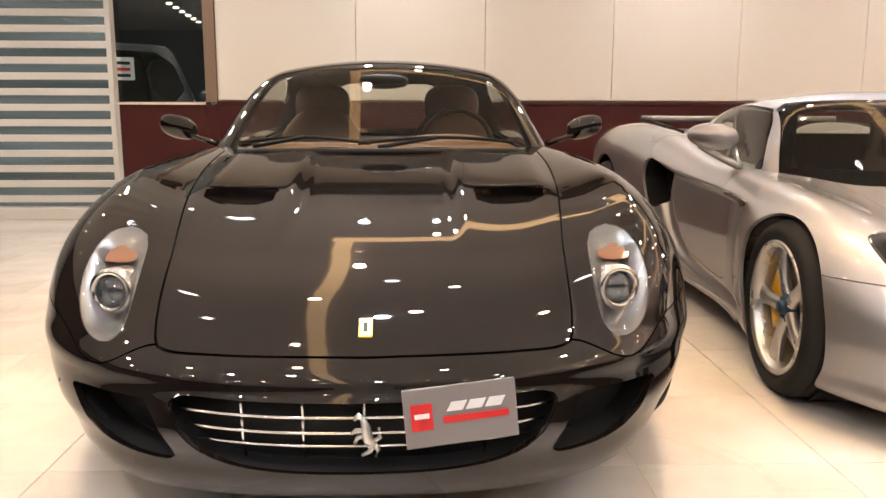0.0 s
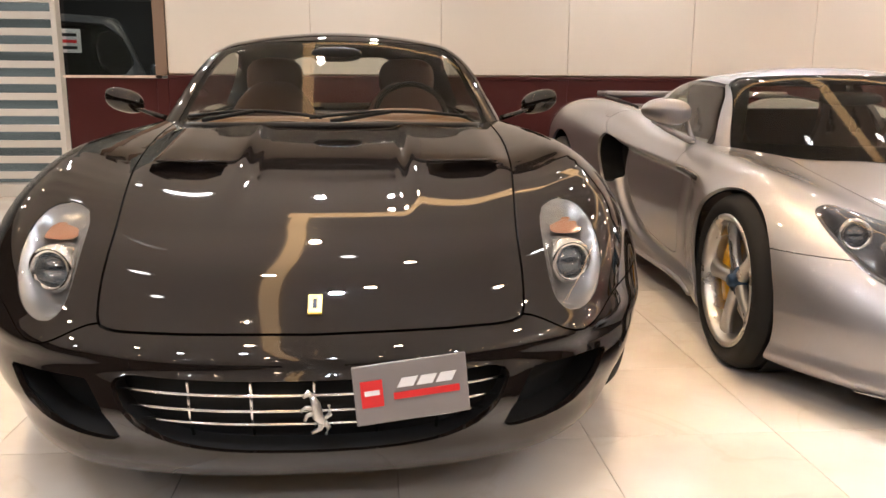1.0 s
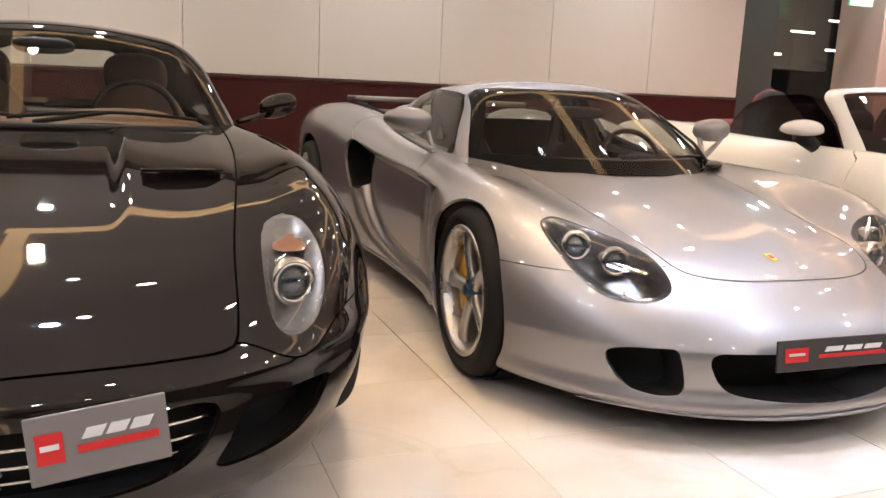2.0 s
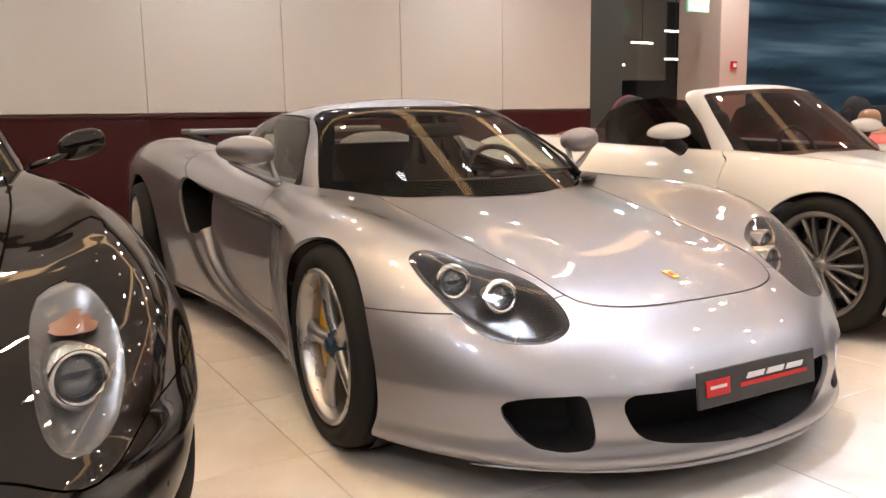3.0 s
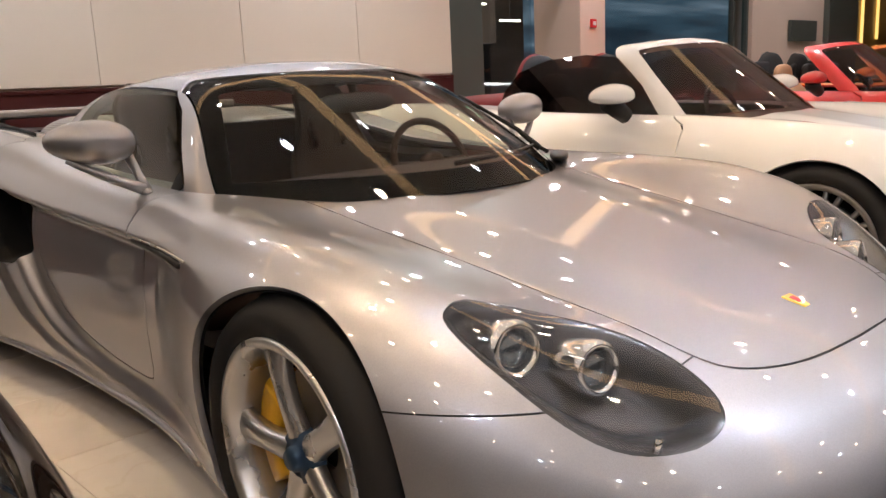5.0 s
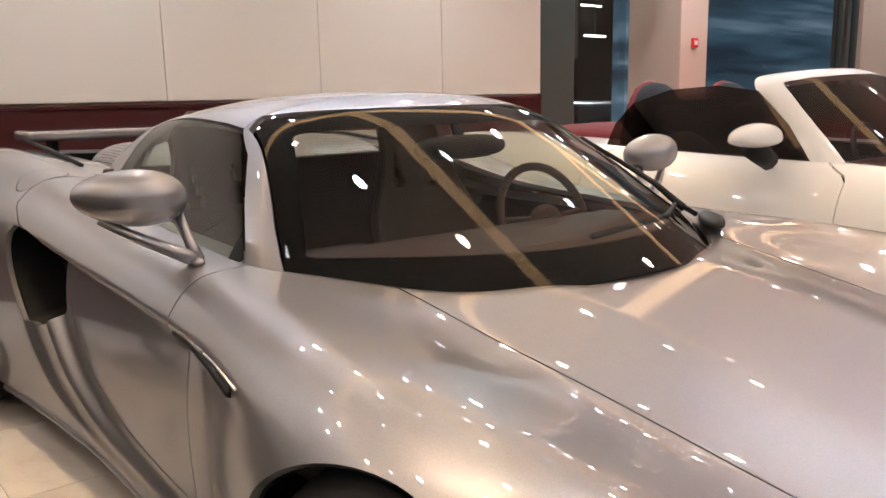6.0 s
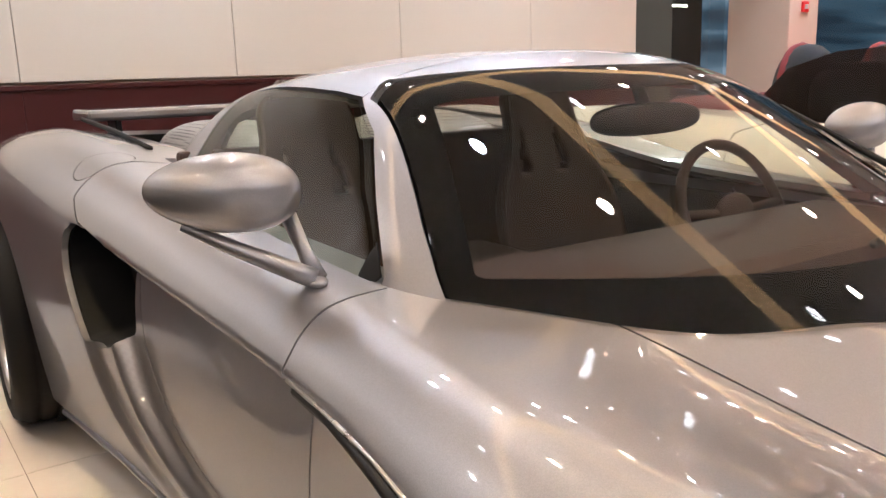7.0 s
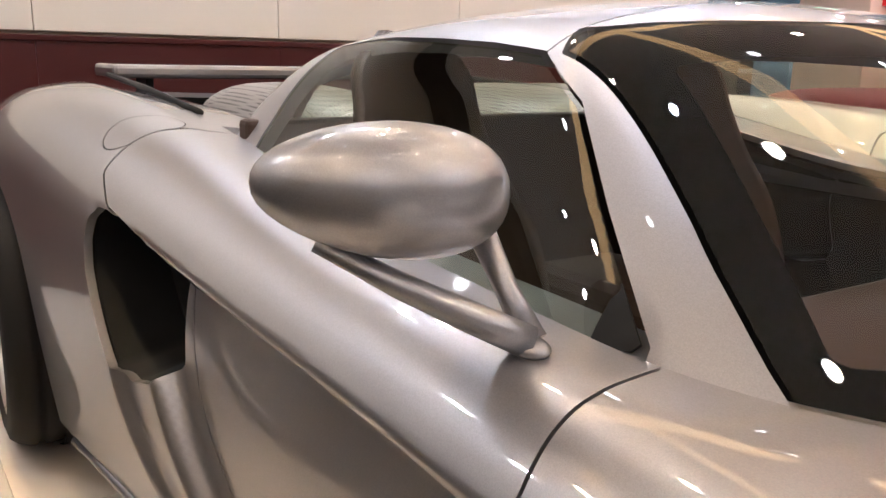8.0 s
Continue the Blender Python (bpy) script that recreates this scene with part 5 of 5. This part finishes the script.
        V, F = egg((s * 0.34, 1.82, 0.98), (0.20, 0.10, 0.21), 24, 16, 2.4, lambda q: Vector((q.x * (1 - 0.9 * max(0, q.z)), q.y + 0.35 * max(0, -q.z), q.z)))
        mesh_object("hoop_mesh", V, F, M_BLACKCLOTH, hoop)
        outline = [(0.80, 0.85), (0.93, 1.00), (1.10, 1.14), (1.30, 1.165), (1.55, 1.15), (1.74, 1.09), (1.82, 0.99), (1.85, 0.85)]
        V = [(s * (0.695 - 0.34 * (z - 0.85) + d), y, z) for d in (0.0, 0.004) for y, z in outline]
        k = len(outline)
        F = [tuple(range(k)), tuple(range(2 * k - 1, k - 1, -1))] + [(i, i + k, (i + 1) % k + k, (i + 1) % k) for i in range(k)]
        if paint is M_WHITE:
            mesh_object("side_glass", V, F, M_DARKGLASS, car, "raised dark tinted side window", smooth=False)
    V, F = egg((0, 1.79, 0.95), (0.60, 0.035, 0.16), power=4)
    mesh_object("wind_deflector", V, F, M_BLACKCLOTH, car, "dark mesh wind deflector")
    part("dashboard", box_bm(-0.6, 0.6, 0.6, 0.95, 0.55, 0.82, 0.05), M_REDCLOTH if paint is M_WHITE else M_LEATHER, car)
    part("cabin_floor", box_bm(-0.6, 0.6, 0.6, 2.0, 0.2, 0.3), M_LEATHER, car)
    V, F = egg((0, 2.3, 0.885), (0.52, 0.36, 0.085), power=3)
    mesh_object("folded_top", V, F, top_mat, car, "folded cloth top")
    steering_wheel(car, 0.34, 1.0, 0.80, M_LEATHER)
    return car


silver_car()
black_coupe()
roadster("white_roadster", pose(2.47, 0.0, 0), M_WHITE, "white open roadster with a folded dark top and red trim", M_LEATHER, M_REDCLOTH)
roadster("red_roadster", pose(5.4, 0.25, 0), M_RED, "red open sports car with tan seats", M_TAN, M_BLACKCLOTH)
roadster("orange_sports_car", pose(7.75, 0.7, 0), M_ORANGE, "orange low sports car", M_LEATHER, M_BLACKCLOTH)


# ---- ceiling coves ----
def cove(x0, x1, y0, y1):
    """A warm strip light in a shallow box under the ceiling."""
    c = part("cove_light", box_bm(x0, x1, y0, y1, LOW - 0.02, LOW - 0.006), M_COVE)
    tagged(c, "warm strip light let into the ceiling", "ceiling light", "ceiling coves")


for x0, x1, y0, y1 in ((-2.90, 6.4, 2.62, 2.78), (-2.87, -2.75, -6.0, 2.62), (0.80, 1.00, -6.0, 2.62), (3.75, 3.95, -6.0, 2.62)):
    cove(x0, x1, y0, y1)
# unseen dark box, stands in for a shaded ceiling recess reflected in the hood
slab("cornice", -3.93, 3.95, WY - 0.22, WY, LOW - 0.09, LOW - 0.002, M_DARKWALL, "dark box above the panels in place of a shaded recess", "trim")

# ---- window of slats beside the long wall ----
SY = 5.10
window_1 = slab("window_1", -9.9, -5.19, SY + 0.10, SY + 0.12, 0.0, CEIL, M_WINDOW, "night window behind white horizontal slats", "window")
for k in range(24):
    z = 0.16 + 0.147 * k
    part("slat", box_bm(-9.9, -5.215, SY, SY + 0.05, z, z + 0.066, 0.004), M_SLAT, window_1)
part("window_post", box_bm(-5.215, -5.165, SY - 0.02, SY + 0.10, 0.0, CEIL, 0.004), M_SLAT, window_1)
part("window_sill", box_bm(-9.9, -5.16, SY - 0.10, SY + 0.12, 0.0, 0.115, 0.006), M_SLAT, window_1)
slab("backdrop_grey", -9.9, -5.32, SY + 0.34, SY + 0.42, 0.0, CEIL, M_DUSK, "dim grey outside behind the slats, with glass reflections painted in", "backdrop")
# low dark red wall with glass above
slab("wall_niche", -4.86, -4.115, WY + 0.0, WY + 0.16, -0.01, 1.10, M_WINE, "low dark red wooden wall under a glass pane", "wall")
slab("niche_sill", -4.88, -4.115, WY - 0.02, WY + 0.18, 1.10, 1.122, M_PLASTER, "cream sill on the low wall", "trim")
slab("window_2", -4.86, -4.115, WY + 0.07, WY + 0.078, 1.122, CEIL, M_WINDOW, "clear glass pane above the low wall", "window")
slab("pillar", -4.115, -4.017, WY - 0.02, WY + 0.25, 1.122, CEIL, M_BRONZE, "brown metal post beside the panels", "pillar", 0.004)
slab("pillar_foot", -4.112, -4.017, WY - 0.012, WY + 0.25, 0.0, 1.10, M_WINE, "dark red wooden foot of the post", "pillar", 0.004)

# ---- right end of the hall ----
slab("pillar_grey", 3.96, 4.42, WY + 0.02, WY + 0.35, -0.01, CEIL, M_GREYMETAL, "grey green metal clad pillar", "pillar", 0.006)
slab("window_3", 4.42, 5.45, WY + 0.25, WY + 0.258, 0.0, CEIL, M_WINDOW, "glass pane towards a dark room", "window")
slab("pillar_cream", 5.47, 5.92, 3.98, 4.60, -0.01, CEIL, M_PLASTER, "cream plastered square pillar", "pillar", 0.01)
window_4 = slab("window_4", 5.92, 10.45, 4.60, 4.61, 0.35, CEIL, M_WINDOW, "large window onto the blue night", "window")
for x in (5.95, 10.0, 10.42):
    part("window_frame", box_bm(x - 0.03, x + 0.03, 4.56, 4.64, 0.35, CEIL, 0.004), M_GREYMETAL, window_4)
slab("backdrop", 6.95, 12.5, 5.9, 6.0, 0.0, CEIL, M_NIGHT, "dim blue night scene outside, with glass reflections painted in", "backdrop")
slab("wall_low", 5.92, 10.45, 4.55, 4.70, -0.01, 0.35, M_PLASTER, "low cream wall under the window", "wall")
slab("wall_north_east", 10.45, 13.1, 4.5, 4.7, -0.01, CEIL, M_PLASTER, "cream plastered wall", "wall")
slab("pillar_dark", 13.1, 14.4, 4.4, 4.7, -0.01, CEIL, M_GREYMETAL, "dark metal clad pillar", "pillar", 0.01)
slab("wall_lit", 14.4, 20, 4.6, 4.7, -0.01, CEIL, M_GOLDWALL, "warm gold patterned wall", "wall")
slab("wall_panel_grey", 11.7, 12.7, 4.44, 4.5, 1.45, 1.78, M_GREYMETAL, "small grey box on the wall", "box", 0.01)
for k in range(3):
    lamp_bar = part("wall_light", box_bm(15.1 + 0.8 * k, 15.16 + 0.8 * k, 4.56, 4.598, 1.3 + 0.2 * (k % 3), 2.4, 0.005), M_GOLDLED)
    tagged(lamp_bar, "warm upright light bar on the gold wall", "wall light", "gold wall lights")

alarm = part("alarm_box", box_bm(5.64, 5.73, 3.955, 3.98, 1.55, 1.64, 0.006), M_PLATERED)
tagged(alarm, "small red fire alarm call box on the cream pillar", "alarm")
part("alarm_face", box_bm(5.66, 5.71, 3.95, 3.956, 1.575, 1.615, 0.002), M_PLATEWHITE, alarm)
sign = part("exit_sign", box_bm(4.98, 5.30, 4.0, 4.03, 2.15, 2.32, 0.006), M_EXIT)
tagged(sign, "lit green exit sign hanging by the pillar", "sign")
part("sign_mark", box_bm(5.04, 5.24, 3.996, 3.999, 2.20, 2.27), M_PLATEWHITE, sign)
part("sign_rod", box_bm(5.135, 5.145, 4.01, 4.02, 2.32, LOW, 0.0), M_TRIM, sign)

# ---- dark room behind the glass ----
for k, (x, y, z) in enumerate([(7.6, 8.2, 2.45), (8.6, 8.4, 2.3), (9.6, 8.6, 2.55), (7.2, 7.6, 1.85), (9.0, 8.0, 2.0), (-5.4, 8.5, 2.6), (-5.0, 9.2, 2.75)]):
    l = part("shop_light", box_bm(x - 0.25, x + 0.25, y, y + 0.03, z, z + 0.03), M_WARMLED)
    part("light_rod", box_bm(x - 0.006, x + 0.006, y + 0.01, y + 0.02, z + 0.03, CEIL), M_TRIM, l)
    tagged(l, "small warm strip light in the dark room", "ceiling light", "dark room lights")
# added glowing boxes stand in for the row of downlights reflected in the pane
for k in range(6):
    spot_light = part("spot_light", box_bm(-5.72 - 0.05 * k, -5.66 - 0.05 * k, 8.8 + 0.5 * k, 8.86 + 0.5 * k, 2.48, 2.50), M_WARMLED)
    part("light_rod", box_bm(-5.695 - 0.05 * k, -5.685 - 0.05 * k, 8.825 + 0.5 * k, 8.835 + 0.5 * k, 2.50, CEIL), M_TRIM, spot_light)
    tagged(spot_light, "small glowing box in place of a reflected downlight", "ceiling light", "dark room spots")
for x0, x1, y in ((6.8, 8.3, 9.0), (8.6, 10.4, 9.6)):
    sh = part("bulkhead", box_bm(x0, x1, y, y + 0.35, 1.75, CEIL, 0.005), M_BRONZE)
    tagged(sh, "brown bulkhead hanging in the dark room", "bulkhead")


def suv(m, label):
    """A tall car in dark paint: body, cabin with windows, wheels, lamps and a plate."""
    car = car_root("dark_suv", m, label)
    def f(x, y, z):
        x = np.abs(x)
        v = smax(z - (1.02 + 0.05 * step(y, 0.2, 1.2)), x - 0.93, 0.12)
        v = smax(v, smax(-0.85 + 0.15 * x * x - y, y - 3.75, 0.1), 0.2)
        return smax(v, 0.28 - z, 0.05)
    S = shell(f, -0.4, 3.3, 0.6, 60, 50, 14)
    S = outside(outside(S, disc_region("yz", (0.0, 0.38), 0.42, 0.6)), disc_region("yz", (2.85, 0.38), 0.42, 0.6))
    skin("body", S, M_DARKCAR, car)
    # near-black sheet added inside for shade behind the openings
    mesh_object("lining", *moved(S, 0.05), M_VOID, car)
    def top(x, y, z):
        x = np.abs(x)
        v = smax(z - 1.78 + 0.05 * x * x, x - (0.86 - 0.22 * (z - 1.0)), 0.12)
        return smax(smax(smax(v, (0.55 + (z - 1.0) * 0.9 - y) * 0.75, 0.08), y - 3.6 + 0.3 * (z - 1.0), 0.1), 0.95 - z, 0.02)
    G = shell(top, 1.4, 3.2, 1.3, 50, 50, 24)
    screen = both(region("xz", [(0, 1.06), (0.76, 1.06), (0.62, 1.66), (0, 1.68), (-0.4, 1.68), (-0.4, 1.06)], smooth=1), lambda x, y, z: y - 0.62 - (z - 1.0) * 0.9)
    wins = both(region("yz", [(0.95, 1.1), (1.45, 1.64), (3.2, 1.64), (3.3, 1.1)], smooth=1), lambda x, y, z: 0.5 - np.abs(x))
    skin("windscreen", inside(G, grown(screen, -0.002)), M_GLASS, car, 0.004)
    H = outside(G, grown(screen, 0.002))
    for s in (-1, 1):
        skin("side_window", inside(side_of(H, s), grown(wins, -0.002)), M_GLASS, car, 0.004)
    skin("roof", outside(H, grown(wins, 0.002)), M_DARKCAR, car, 0.03)
    for s in (-1, 1):
        V, F = egg((s * 0.62, -0.78, 0.86), (0.17, 0.08, 0.08), power=3)
        mesh_object("headlight", V, F, M_LAMPGREY, car)
        V, F = egg((s * 1.02, 0.75, 1.12), (0.12, 0.07, 0.09), power=3)
        mesh_object("mirror", V, F, M_DARKCAR, car)
    for z in (0.62, 0.72, 0.82, 0.92):
        part("grille_bar", box_bm(-0.38, 0.38, -0.88, -0.82, z, z + 0.03, 0.006), M_CHROME, car)
    pl = part("plate", box_bm(-0.46, -0.14, -0.93, -0.90, 1.26, 1.48, 0.004), M_PLATEWHITE, car, "white show plate with dark bars")
    part("plate_post", box_bm(-0.32, -0.28, -0.92, -0.86, 0.9, 1.25), M_TRIM, car)
    for k in range(3):
        part("plate_bar", box_bm(-0.42, -0.18, -0.934, -0.928, 1.29 + 0.06 * k, 1.32 + 0.06 * k), M_PLATERED if k == 1 else M_TRIM, pl)
    wf = wheel("wheel", 0.38, 0.27, 0.26, 5)
    for y in (0, 2.85):
        for s in (-1, 1):
            w = copy_thing(wf, pose(s * 0.80, y, 0.38, 0, 0, 0 if s < 0 else 180))
            w.parent = car
    for o in list(wf.children_recursive) + [wf]:
        bpy.data.objects.remove(o)
    return car


suv(pose(-5.62, 7.0, 0, 0, 0, 28) @ Matrix.Diagonal((1.05, 1.05, 1.08, 1)), "black tall off-road car in the dark room")
suv(pose(8.3, 7.4, 0, 0, 0, 50), "black tall car in the dark room behind glass")
for x, y in ((-5.3, 6.6), (8.0, 7.0)):
    lamp = bpy.data.lights.new("dark_room_light", "AREA")
    lamp.shape, lamp.size, lamp.energy, lamp.color = "DISK", 0.3, 300.0, (1.0, 0.9, 0.75)
    ob = new("dark_room_light", lamp)
    ob.location = (x, y, CEIL - 0.05)

# ---- floor tiles ----
TS = 0.595
tile_mesh = {}


def tile_data(material):
    bm = box_bm(-TS / 2 + 0.0012, TS / 2 - 0.0012, -TS / 2 + 0.0012, TS / 2 - 0.0012, -0.012, 0.0, 0.0008)
    me = bpy.data.meshes.new("tile")
    bm.to_mesh(me)
    bm.free()
    me.materials.append(material)
    return me


shared = tile_data(M_TILE)
rest_v, rest_f = [], []
for i in range(-15, 36):
    for j in range(-14, 20):
        x, y = -1.60 + TS * (i + 0.5), -0.63 + TS * (j + 0.5)
        if -5.2 < x < 3.6 and -2.2 < y < 5.0 and (x < 2.2 or y < 0.5):
            t = new("tile", shared)
            t.location = (x, y, 0)
            t.parent = floor
        elif x < 19.5 and x > -9.9 and -8.8 < y < 11.8:
            k = len(rest_v)
            h = TS / 2 - 0.0012
            rest_v += [(x - h, y - h, 0), (x + h, y - h, 0), (x + h, y + h, 0), (x - h, y + h, 0)]
            rest_f.append((k, k + 1, k + 2, k + 3))
rest = mesh_object("tiles", rest_v, rest_f, M_TILE, floor, "cream polished stone tiles", smooth=False)
rest["kind"] = "stuff"
